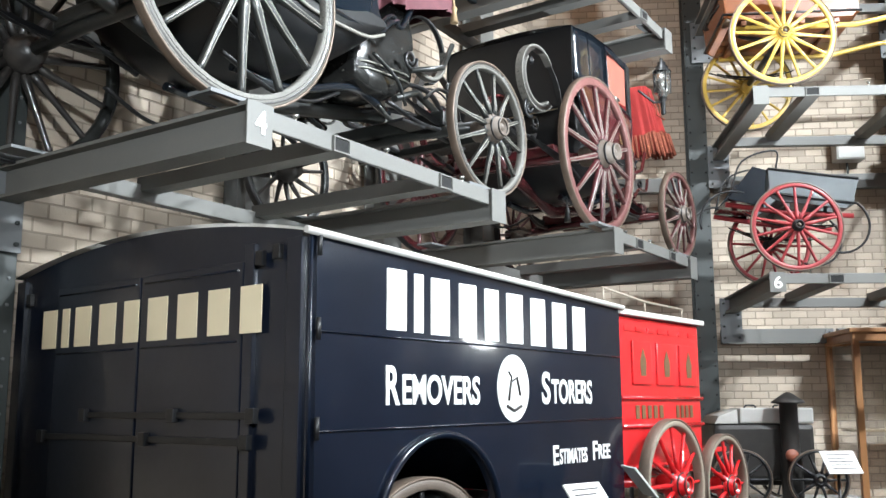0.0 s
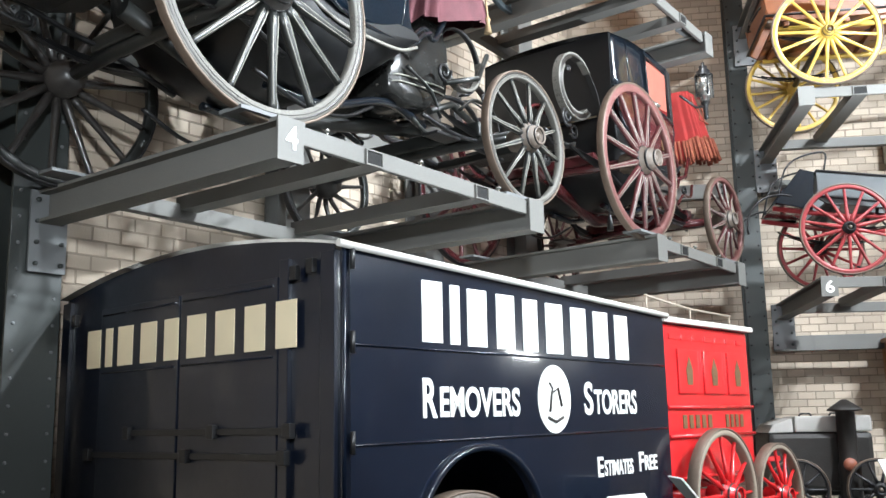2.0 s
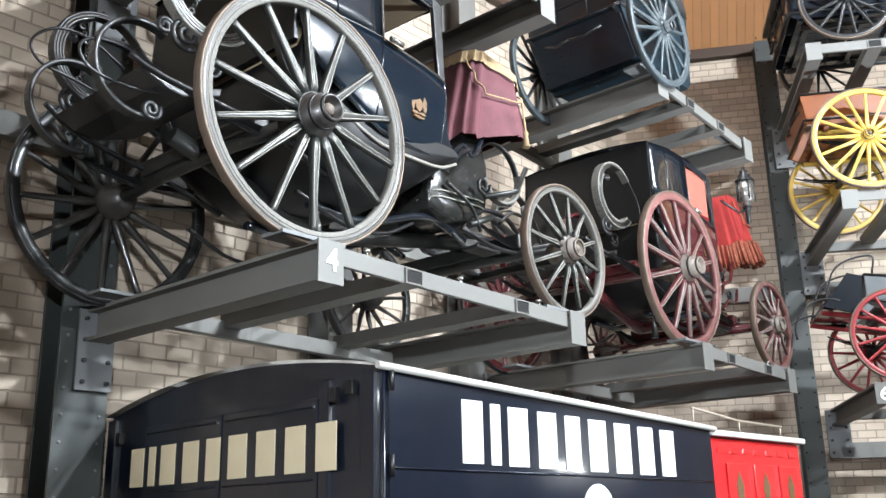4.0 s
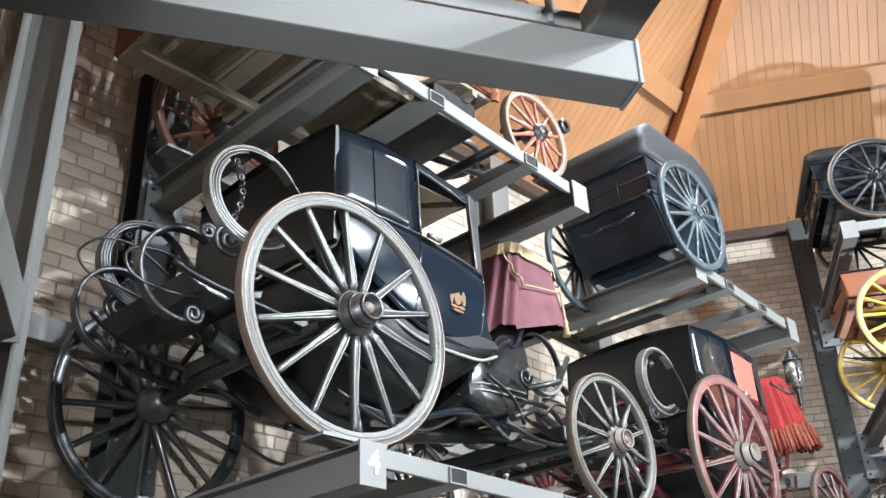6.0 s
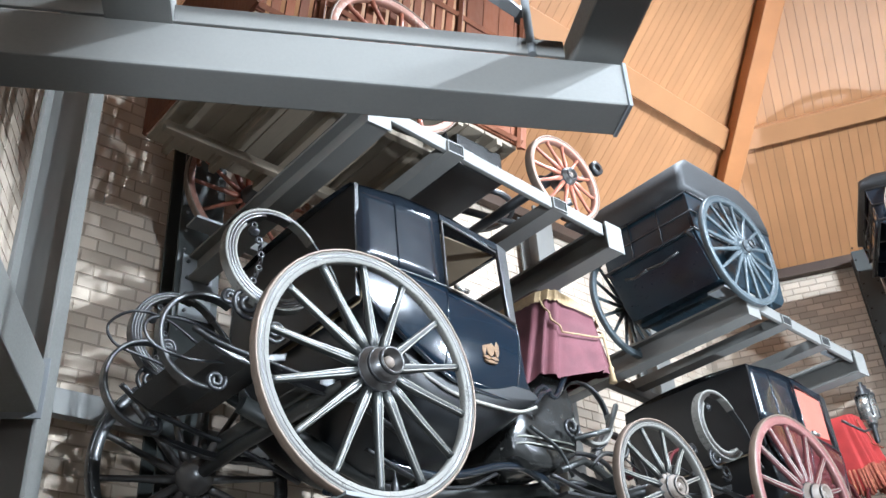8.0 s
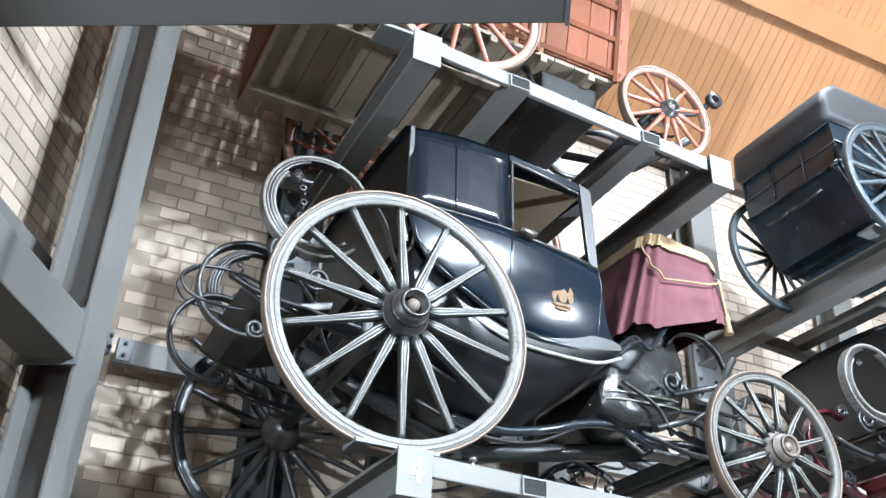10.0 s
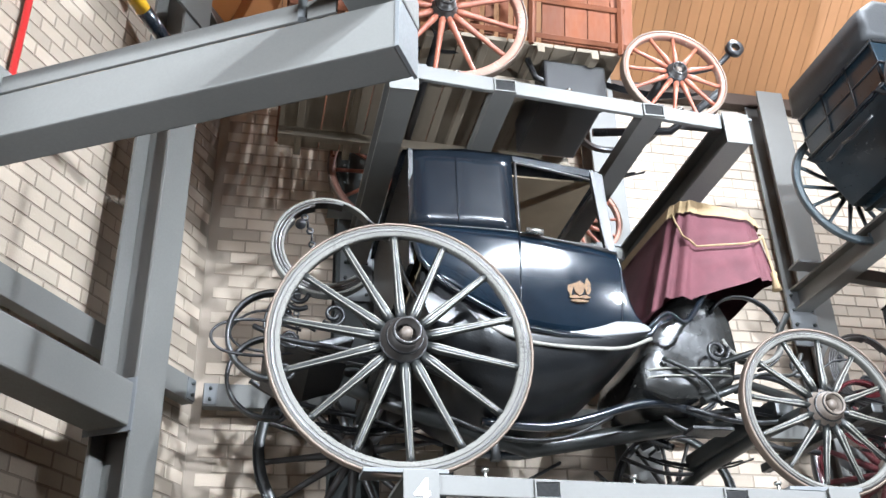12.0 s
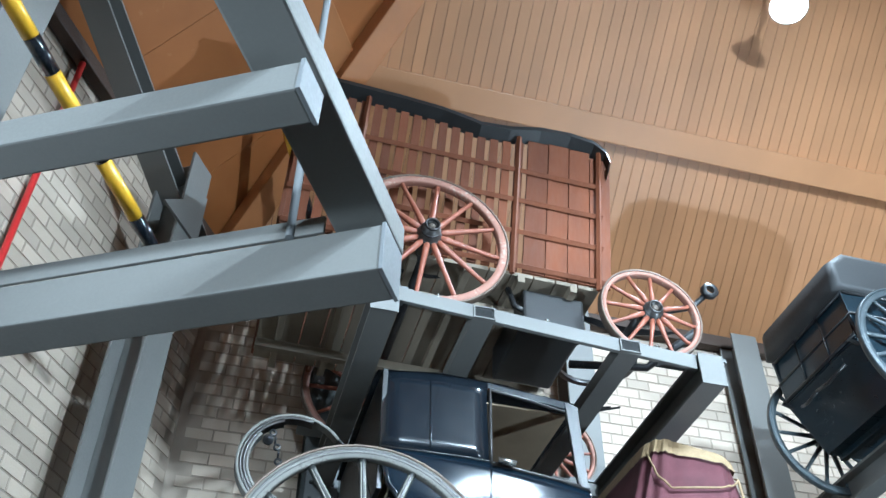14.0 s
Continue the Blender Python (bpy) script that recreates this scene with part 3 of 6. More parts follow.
# left wall rack: x local runs back towards the corner, so that places along the wall are negative
PL = LEFT.inverted() @ Vector((1.62, 4.42, 0))
PA = LEFT.inverted() @ Vector((2.70, 1.60, 0))
column(LEFT, PL.x, PL.y, 6.9, STEEL, 0.26, 0.26)
column(LEFT, PA.x, PL.y, 7.2, STEEL, 0.30, 0.30)
near = thing("carriage_rack", "large grey painted steel rack frame high beside the wall", "rack", LEFT, "racks")
A2X = (LEFT.inverted() @ Vector((2.40, 0.92, 0))).x
for x, z, wide, high, rise in ((PA.x - 0.06, 3.845, 0.17, 0.19, 1.0), (A2X - 0.06, 3.85, 0.13, 0.115, 1.8), (A2X - 2.2, 3.85, 0.13, 0.115, 1.8)):
    tip = Vector((x, PA.y, z))
    at = Matrix.Translation(tip) @ pose(0, 0, 0, rise) @ Matrix.Translation(-tip)
    arm = part("arm", box(bmesh.new(), (x, (PA.y + PL.y - 0.13) / 2, z), (wide, PL.y - PA.y - 0.13, high), 0.008), STEEL, near, at=at)
    part("end_plate", box(bmesh.new(), (x, PA.y - 0.007, z), (wide + 0.01, 0.014, high + 0.01), 0.002), STEEL_PALE, arm, "pale welded end plate")
    if rise < 1.5:
        part("cover_strip", box(bmesh.new(), (x - wide / 2 + 0.004, (PA.y + PL.y) / 2 + 0.04, z + high / 2 + 0.045), (0.014, PL.y - PA.y - 0.34, 0.075), 0.003), STEEL, arm)
for y, w, z in ((PA.y + 0.080, 0.19, 3.965), (PA.y + 1.67, 0.22, 3.97)):
    part("long_rail", box(bmesh.new(), ((PA.x + A2X - 2.2) / 2, y, z + 0.06), (PA.x - A2X + 2.2 + 0.1, w, 0.13), 0.01), STEEL, near)
bm = bmesh.new()
tube(bm, [(PA.x - 0.15, PA.y + 0.33, 3.95), (PA.x - 0.15, PA.y + 0.33, 5.6)], 0.016, 8)
part("hanger_rod", bm, STEEL_PALE, near, "thin pale steel rod")
lower = thing("rack_brace", "grey steel longitudinal rack beam between wall columns", "steel beam", LEFT, "racks")
part("beam", box(bmesh.new(), ((PL.x + PA.x) / 2, PL.y, 3.47), (PL.x - PA.x - 0.3, 0.26, 0.24), 0.012), STEEL, lower)
for x in (PA.x + 0.155, PL.x - 0.155):
    part("end_plate", box(bmesh.new(), (x, PL.y, 3.47), (0.012, 0.30, 0.30), 0.003), STEEL_PALE, lower)

brace = thing("roof_brace", "inclined grey steel brace from the column head to the roof", "steel beam")
p, q = Vector((1.74, 4.74, 6.45)), Vector((0.70, 2.95, 7.42))
for w, d, o in ((0.20, 0.02, -0.09), (0.02, 0.16, 0.0), (0.20, 0.02, 0.09)):
    part("flange" if w > 0.1 else "web", box(bmesh.new(), (0, o, 0), (w, d, (q - p).length), 0.003), STEEL, brace,
         at=Matrix.Translation((p + q) / 2) @ (q - p).to_track_quat("Z", "Y").to_matrix().to_4x4())
part("gusset", prism(bmesh.new(), [(-0.35, 0.0), (0.12, 0.0), (0.12, 0.45)], -0.01, 0.01), STEEL, brace, at=LEFT @ pose(PL.x, PL.y - 0.14, 6.2))

# red pipe on the left wall
ob = thing("wall_pipe", "thin red painted vertical pipe on the brick wall", "pipe", LEFT)
bm = bmesh.new()
tube(bm, [(-2.25, -0.06, 0.05), (-2.25, -0.06, 7.25)], 0.022, 10)
part("pipe", bm, PIPE_RED, ob)
for z in (1.5, 3.0, 4.6, 6.2):
    part("clip", box(bmesh.new(), (-2.25, -0.03, z), (0.07, 0.08, 0.03), 0.004), STEEL, ob)

ob = thing("junction_box", "small grey metal box fixed to the brick wall", "box", RIGHT)
part("case", box(bmesh.new(), (3.72, -0.10, 4.50), (0.32, 0.20, 0.30), 0.012), ZINC, ob)
part("lid", box(bmesh.new(), (3.72, -0.207, 4.50), (0.29, 0.014, 0.27), 0.006), ZINC, ob)
bm = bmesh.new()
tube(bm, [(3.72, -0.05, 4.34), (3.72, -0.05, 4.18)], 0.014, 8)
part("conduit", bm, STEEL_DARK, ob)

# ---- horse carriages ----


def curl(cx, cz, r, turns, y, start=0.0, sign=1):
    """A scroll: a spiral that winds outwards."""
    n = int(14 * turns)
    return [(cx + r * (0.25 + 0.75 * i / n) * math.cos(radians(start + sign * 360 * turns * i / n)), y,
             cz + r * (0.25 + 0.75 * i / n) * math.sin(radians(start + sign * 360 * turns * i / n))) for i in range(n + 1)]


def smoothed(pts, n=5):
    """The same way through the points, rounded."""
    p = [Vector(q) for q in pts]
    p = [2 * p[0] - p[1]] + p + [2 * p[-1] - p[-2]]
    way = []
    for a, b, c, d in zip(p, p[1:], p[2:], p[3:]):
        for i in range(n):
            u = i / n
            way.append(0.5 * (2 * b + (c - a) * u + (2 * a - 5 * b + 4 * c - d) * u ** 2 + (3 * b - a - 3 * c + d) * u ** 3))
    return way + [p[-2]]


def band(bm, pts, wide, thick):
    """A flat strap along a path in an x-z plane; thick is one number or one for each point."""
    rows = []
    for i, p in enumerate(pts):
        a, b = Vector(pts[max(i - 1, 0)]), Vector(pts[min(i + 1, len(pts) - 1)])
        way = (b - a).normalized()
        n = Vector((-way.z, 0, way.x)) * ((thick[i] if isinstance(thick, list) else thick) / 2)
        y = Vector((0, wide / 2, 0))
        p = Vector(p)
        rows.append([bm.verts.new(q) for q in (p - y - n, p + y - n, p + y + n, p - y + n)])
    for a, b in zip(rows, rows[1:]):
        for q in range(4):
            bm.faces.new((a[q], a[(q + 1) % 4], b[(q + 1) % 4], b[q])).smooth = q in (1, 3)
    bm.faces.new(rows[0][::-1])
    bm.faces.new(rows[-1])
    bmesh.ops.recalc_face_normals(bm, faces=bm.faces[:])
    return bm


def leaf_spring(parent, x, y, z, half, sag, mat, along="x"):
    bm = bmesh.new()
    for k in range(4):
        h = half * (1 - 0.2 * k)
        pts = [(x + h * u, y, z + sag * (u * u - 1) * (h / half) ** 2 - 0.014 * k) for u in (-1, -0.6, -0.2, 0.2, 0.6, 1)]
        if along == "y":
            pts = [(x, y + (p[0] - x), p[2]) for p in pts]
        tube(bm, pts, 0.02, 4, 0.35)
    part("leaf_spring", bm, mat, parent)


def draped(bm, x0, x1, half, ztop0, ztop1, zbot0, zbot1, flare, lean, folds=13, rows=7):
    """A loose cloth over a box, with folds that deepen towards the hem."""
    n = 88
    grid = []
    for r in range(rows + 1):
        u = r / rows
        ringv = []
        for k in range(n):
            a = 2 * math.pi * k / n
            c, s = math.cos(a), math.sin(a)
            px = abs(c) ** 0.35 * (1 if c > 0 else -1)
            py = abs(s) ** 0.35 * (1 if s > 0 else -1)
            wave = (0.012 + 0.045 * u) * math.sin(folds * a + 1.7 * math.sin(3 * a)) + 0.018 * u * math.sin(2.3 * folds * a)
            grow = 1 + flare * u + wave
            x = (x0 + x1) / 2 + px * (x1 - x0) / 2 * grow
            t = (x - x0) / (x1 - x0)
            x -= lean * u * max(0.0, 1 - t)
            zt, zb = ztop0 + (ztop1 - ztop0) * t, zbot0 + (zbot1 - zbot0) * t
            ringv.append(bm.verts.new((x, py * half * grow, zt + (zb - zt) * u + 0.02 * u * math.sin(folds * 0.5 * a))))
        grid.append(ringv)
    for a, b in zip(grid, grid[1:]):
        for k in range(n):
            bm.faces.new((a[k], b[k], b[(k + 1) % n], a[(k + 1) % n])).smooth = True
    bm.faces.new(grid[0])
    return bm, grid


def bulge(x):
    """How far a coach side draws in towards its ends."""
    return 0.05 * ((x - 0.72) / 0.70) ** 2


def draw_in(x, z):
    """How far a coach side lies within its widest line, at 1.36 m up and mid-length."""
    d = (1.36 - z) / 0.48
    if z > 1.52:
        return bulge(x) + 0.0056 + 0.05 * (z - 1.52)
    return bulge(x) + (0.075 if d > 0 else 0.05) * d * d


def swelled_side(bm, xs, low, high, half, s, k, rows=9):
    """A coach side between two outlines, rounded inwards towards its foot and its ends."""
    grid = []
    for x in xs:
        col = []
        for r in range(rows + 1):
            u = r / rows
            z = low(x) + (high(x) - low(x)) * u
            y = half - draw_in(x, z)
            col.append(bm.verts.new((x * k, s * y * k, z * k)))
        grid.append(col)
    for a, b in zip(grid, grid[1:]):
        for r in range(rows):
            bm.faces.new((a[r], a[r + 1], b[r + 1], b[r])).smooth = True
    bmesh.ops.recalc_face_normals(bm, faces=bm.faces[:])
    bmesh.ops.solidify(bm, geom=bm.faces[:], thickness=-0.022 * s)
    return bm


def outline(pts):
    """A height read off a line of (x, z) pairs."""
    def at(x):
        for (a, za), (b, zb) in zip(pts, pts[1:]):
            if x <= b:
                return za + (zb - za) * (x - a) / (b - a)
        return pts[-1][1]
    return at


def dress_chariot(m, k, names, base, wheelbase, half_track, rr, rf, coats, seat, boot):
    """A C-spring town chariot. Local x from the rear axle forwards, y across, z from the wheel plates. k scales the body."""
    upper, lower, rim, spoke, hub, cloth, fringe, window, gear = coats
    label, category = base
    ob = thing(names, label, category, m, "carriages on racks")
    large = k > 0.97
    for x, r, n in ((0, rr, 14), (wheelbase, rf, 12)):
        for s in (-1, 1):
            # far-side wheels take darker colours than the near-side ones
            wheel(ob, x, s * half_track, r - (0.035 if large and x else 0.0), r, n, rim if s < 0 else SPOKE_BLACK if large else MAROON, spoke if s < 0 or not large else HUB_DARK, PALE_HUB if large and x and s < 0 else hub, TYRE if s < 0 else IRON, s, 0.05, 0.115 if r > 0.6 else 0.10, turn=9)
        bm = bmesh.new()
        tube(bm, [(x, -half_track + 0.06, r), (x, -0.3, r + 0.03), (x, 0.3, r + 0.03), (x, half_track - 0.06, r)], 0.042, 8)
        part("axle", bm, gear, ob)
    H = 0.76 * k
    P = lambda pts: [(x * k, z * k) for x, z in pts]
    foot = outline([(0.10, 1.40), (0.14, 1.26), (0.23, 1.15), (0.37, 1.06), (0.56, 0.97), (0.74, 0.90), (0.92, 0.88), (1.27, 0.88), (1.46, 0.94)])
    belt = outline([(0.10, 1.475), (0.70, 1.455), (1.275, 1.385), (1.30, 1.29), (1.34, 1.10), (1.38, 1.02), (1.46, 0.95)])
    xs = [0.10, 0.14, 0.18, 0.23, 0.30, 0.37, 0.46, 0.56, 0.65, 0.74, 0.83, 0.92, 1.02, 1.12, 1.20, 1.27, 1.285, 1.30, 1.34, 1.38, 1.42, 1.46]
    body = part("body", swelled_side(bmesh.new(), xs, foot, belt, 0.76, -1, k), lower, ob)
    for s in (-1, 1):
        y0, y1 = (-H, -H + 0.03) if s < 0 else (H - 0.03, H)
        if s > 0:
            part("side_panel", swelled_side(bmesh.new(), xs, foot, belt, 0.76, 1, k), lower, ob)
        part("quarter_panel", swelled_side(bmesh.new(), [0.085, 0.2, 0.3, 0.4, 0.5, 0.6, 0.69], outline([(0.08, 1.482), (0.70, 1.461)]), outline([(0.08, 2.0), (0.38, 2.0), (0.69, 1.985)]), 0.757, s, k, rows=6), upper, ob)
        part("window_pillar", prism(bmesh.new(), P([(1.215, 1.395), (1.275, 1.388), (1.25, 1.91), (1.17, 1.94)]), y0 - s * 0.022, y1 - s * 0.022, 0.003), LEATHER, ob)
        part("window_head", prism(bmesh.new(), P([(0.695, 1.945), (1.17, 1.885), (1.17, 1.935), (0.695, 1.985)]), y0 - s * 0.022, y1 - s * 0.022, 0.003), upper, ob)
        o = -H - 0.004 if s < 0 else H + 0.004
        for pts, r in (([(0.70, 1.445), (0.71, 1.94), (1.18, 1.88), (1.225, 1.40), (0.70, 1.445)], 0.011),
                       ([(0.36, 1.475), (0.36, 1.99)], 0.005), ([(0.69, 0.91), (0.70, 1.45)], 0.006), ([(1.285, 0.9), (1.30, 1.29), (1.275, 1.385)], 0.006)):
            bm = bmesh.new()
            tube(bm, [(x * k, o - s * (draw_in(x, z) + 0.004) * k, z * k) for x, z in [(pts[j][0] + (pts[j + 1][0] - pts[j][0]) * f / 4, pts[j][1] + (pts[j + 1][1] - pts[j][1]) * f / 4) for j in range(len(pts) - 1) for f in range(4)] + [pts[-1]]], r, 6)
            part("beading", bm, BLACK if r < 0.01 or k < 0.97 else HUB_DARK, ob)
        bm = bmesh.new()
        sweep = [(0.10, 1.40), (0.14, 1.26), (0.23, 1.15), (0.37, 1.06), (0.56, 0.97), (0.74, 0.90), (0.92, 0.88), (1.27, 0.88), (1.46, 0.93), (1.52, 1.0), (1.60, 1.04)]
        tube(bm, [(x * k, o - s * draw_in(x, z) * k, z * k) for x, z in sweep], 0.016, 6)
        part("sill_moulding", bm, BLACK, ob)
        bm = bmesh.new()
        tube(bm, [(x * k, o - s * (draw_in(x, z) + 0.002) * k, z * k) for x, z in [(0.09, 1.478), (0.3, 1.472), (0.5, 1.466), (0.69, 1.458), (0.9, 1.433), (1.1, 1.407), (1.285, 1.378)]], 0.006, 6)
        part("belt_moulding", bm, LEATHER, ob)
        bm = bmesh.new()
        tube(bm, [(0.73 * k, o - 0.03 * (1 if s < 0 else -1), 1.455 * k), (0.83 * k, o - 0.035 * (1 if s < 0 else -1), 1.445 * k)], 0.016, 8)
        part("door_handle", bm, SILVER, ob, "plated door handle")
    y = -H + draw_in(1.03, 1.15) * k - 0.010
    yc, crest = y + 0.010, None
    for cx, cz, rx, rz in ((0, 0, 0.034, 0.045), (-0.052, 0.0, 0.016, 0.050), (0.052, 0.004, 0.018, 0.048), (0, 0.066, 0.022, 0.016), (-0.03, -0.062, 0.03, 0.010), (0.03, -0.060, 0.03, 0.010), (0.0, -0.085, 0.05, 0.008)):
        figure = bmesh.new()
        prism(figure, [((1.03 + cx) * k + rx * (1 + 0.16 * math.sin(5 * t + cx * 90)) * math.cos(t), (1.15 + cz) * k + rz * (1 + 0.14 * math.cos(4 * t)) * math.sin(t))
                   for t in (2 * math.pi * q / 16 for q in range(16))], yc - 0.004, yc + 0.010)
        if crest is None:
            crest = part("door_crest", figure, GOLD, ob, "small gold painted crest")
        else:
            part("crest_figure", figure, GOLD, crest)
    part("back_panel", box(bmesh.new(), (0.095 * k, 0, 1.62 * k), (0.03, 2 * H - 0.125, 0.76 * k), 0.004), BACK, ob, "black leather back")
    part("front_panel", box(bmesh.new(), (1.30 * k, 0, 1.17 * k), (0.03, 2 * H - 0.20, 0.54 * k), 0.004), lower, ob)
    part("lining", box(bmesh.new(), (0.13 * k, 0, 1.66 * k), (0.02, 2 * H - 0.15, 0.6 * k), 0.004), LINING, ob, "fawn cloth lining")
    part("seat_cushion", box(bmesh.new(), (0.40 * k, 0, 1.30 * k), (0.5 * k, 2 * H - 0.16, 0.20), 0.05), LINING, ob, "fawn cloth seat")
    part("roof_lining", box(bmesh.new(), (0.68 * k, 0, 1.895 * k), (1.06 * k, 2 * H - 0.20, 0.012), 0.002), LINING, ob, "fawn cloth roof lining", at=pose(0, 0, 0.0))
    if window is not None:
        part("blind", box(bmesh.new(), (0.945 * k, -H + 0.045, 1.70 * k), (0.47 * k, 0.006, 0.42 * k), 0.002), window, ob, "salmon pink drawn blind")
    else:
        part("window_pane", prism(bmesh.new(), P([(0.705, 1.455), (1.215, 1.405), (1.175, 1.88), (0.705, 1.94)]), H - 0.02, H - 0.014), GLASS, ob)
    bm = bmesh.new()
    n = 12
    for a, (xa, za) in enumerate(P([(0.05, 1.985), (0.40, 2.005), (0.80, 1.985), (1.20, 1.925), (1.27, 1.905)])):
        rowv = []
        for b in range(n + 1):
            u = -1 + 2 * b / n
            rowv.append(bm.verts.new((xa, u * (H - (bulge(xa / k) + 0.018) * k), za + 0.05 * (1 - u * u))))
        if a:
            for b in range(n):
                bm.faces.new((prev[b], prev[b + 1], rowv[b + 1], rowv[b])).smooth = True
        prev = rowv
    bmesh.ops.solidify(bm, geom=bm.faces[:], thickness=0.03)
    part("roof", bm, upper, ob)
    # rounded underbody
    bm = bmesh.new()
    loop = [(0.17, 1.38), (0.40, 1.18), (0.74, 1.02), (1.10, 0.98), (1.38, 0.98), (1.45, 0.93), (1.38, 0.82), (1.22, 0.68), (1.02, 0.56), (0.80, 0.50), (0.56, 0.52), (0.36, 0.64), (0.22, 0.86), (0.15, 1.14), (0.17, 1.38)]
    loop = [(v.x, v.z) for v in smoothed([(x, 0, z) for x, z in loop], 4)][:-1]
    slices = []
    for q in range(13):
        u = math.sin(math.pi * (q / 12 - 0.5))
        swell = (1 - abs(u) ** 3.0) ** 0.5
        slices.append([bm.verts.new((x * k, u * H * 0.90, (z if z > 0.94 else 0.94 + (z - 0.94) * (0.16 + 0.84 * swell)) * k)) for x, z in loop])
    for a, b in zip(slices, slices[1:]):
        for q in range(len(a)):
            bm.faces.new((a[q], a[(q + 1) % len(a)], b[(q + 1) % len(a)], b[q])).smooth = True
    bm.faces.new(slices[0])
    bm.faces.new(slices[-1][::-1])
    bmesh.ops.recalc_face_normals(bm, faces=bm.faces[:])
    part("underbody", bm, BACK, ob)
    bm = bmesh.new()
    tube(bm, smoothed([(0.46 * k, -H * 0.89, 0.945 * k), (0.62 * k, -H * 0.905, 0.86 * k), (0.80 * k, -H * 0.90, 0.82 * k), (1.05 * k, -H * 0.90, 0.81 * k), (1.28 * k, -H * 0.89, 0.825 * k), (1.46 * k, -H * 0.86, 0.90 * k)]), 0.011, 6)
    part("under_moulding", bm, LINE_PALE if large else HUB_DARK, ob)
    # ironwork of the fore carriage
    for s in (-1, 1):
        for pts, r in (([(-0.55, 0.50, 0.10), (-0.25, 0.54, 0.02), (0.05, 0.55, 0.04), (0.30, 0.50, 0.16)], 0.020),
                       ([(-0.50, 0.30, 0.20), (-0.20, 0.36, 0.34), (0.10, 0.36, 0.36), (0.36, 0.30, 0.28)], 0.022),
                       ([(-0.30, 0.62, 0.16), (-0.12, 0.60, 0.28), (0.10, 0.58, 0.30), (0.20, 0.56, 0.44)], 0.016),
                       ([(0.10, 0.22, 0.16), (0.45, 0.24, 0.12), (0.72, 0.24, 0.10)], 0.024),
                       ([(-0.62, 0.44, 0.42), (-0.40, 0.46, 0.30), (-0.30, 0.46, 0.14)], 0.016),
                       ([(-0.72, 0.56, 0.02), (-0.60, 0.58, -0.06), (-0.42, 0.58, -0.06)], 0.018)):
            bm = bmesh.new()
            tube(bm, smoothed([(wheelbase + px * k, s * py * k, rf + pz) for px, py, pz in pts]), r, 6, 0.7)
            part("iron_stay", bm, gear if r < 0.02 else IRON, ob)
        part("step_tread", box(bmesh.new(), (wheelbase - 0.50 * k, s * 0.62 * k, rf - 0.07), (0.24, 0.13, 0.02), 0.005), IRON, ob)
        bm = bmesh.new()
        tube(bm, curl(wheelbase - 0.30 * k, rf + 0.46, 0.075, 1.5, s * 0.50 * k, 200), 0.012, 6)
        part("scroll_iron", bm, IRON, ob)
        bm = bmesh.new()
        tube(bm, curl(wheelbase + 0.22 * k, rf + 0.40, 0.06, 1.4, s * 0.46 * k, 20, -1), 0.012, 6)
        part("scroll_iron", bm, IRON, ob)
        bm = bmesh.new()
        tube(bm, smoothed([(0.28 * k, s * 0.50, 0.46 * k), (0.62 * k, s * 0.52, 0.34 * k), (0.95 * k, s * 0.50, 0.36 * k), (1.25 * k, s * 0.46, 0.50 * k)]), 0.022, 6, 0.5)
        part("long_stay", bm, IRON, ob)
    part("splinter_bar", box(bmesh.new(), (wheelbase + 0.55 * k, 0, rf + 0.10), (0.07, 1.3 * k, 0.06), 0.012), gear, ob)
    part("axle_bed", box(bmesh.new(), (wheelbase, 0, rf + 0.10), (0.12, 1.2 * k, 0.11), 0.02), gear, ob)
    part("rear_axle_bed", box(bmesh.new(), (0, 0, rr + 0.10), (0.10, 1.1 * k, 0.10), 0.02), gear, ob)
    for s in (-1, 1):
        bm = bmesh.new()
        neck = smoothed([(x, s * 0.29, z) for x, z in ((0.55, 0.50), (0.82, 0.485), (0.96, 0.49), (1.19, 0.545), (1.43, 0.627), (1.62, 0.657), (1.76, 0.637), (1.95, 0.57))], 4)
        tube(bm, [v * k for v in neck], 0.034, 8, 0.8)
        part("crane_neck", bm, BLACK, ob, "black curved iron crane neck")
    # C springs behind, with their braces and the footman's board
    for s in (-1, 1):
        cx, cz, cr = -0.36 * k, 1.375 * k, 0.295 * k
        spring = None
        for q in range(4):
            leaf = band(bmesh.new(), arc(cx, cz, cr - 0.0175 * q, 318 - 2 * q, 38 + 34 * q, s * 0.56 * k, 30 - 3 * q), 0.062, 0.0165)
            # far-side outer leaf is darker than the near one
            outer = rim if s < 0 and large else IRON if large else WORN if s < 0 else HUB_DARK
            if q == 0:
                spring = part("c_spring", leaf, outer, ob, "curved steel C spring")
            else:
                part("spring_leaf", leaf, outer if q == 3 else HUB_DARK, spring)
        tip = (cx + cr * 0.78, s * 0.56 * k, cz + cr * 0.62)
        bm = bmesh.new()
        band(bm, [tuple(v) for v in smoothed([(tip[0] - 0.03, tip[1], tip[2] + 0.035), (tip[0] + 0.04, tip[1], tip[2] - 0.03), (0.02 * k, tip[1], 1.40 * k), (0.12 * k, tip[1], 1.14 * k), (0.30 * k, tip[1], 0.94 * k)])], 0.045, 0.012)
        part("body_strap", bm, LEATHER, ob)
        bm = bmesh.new()
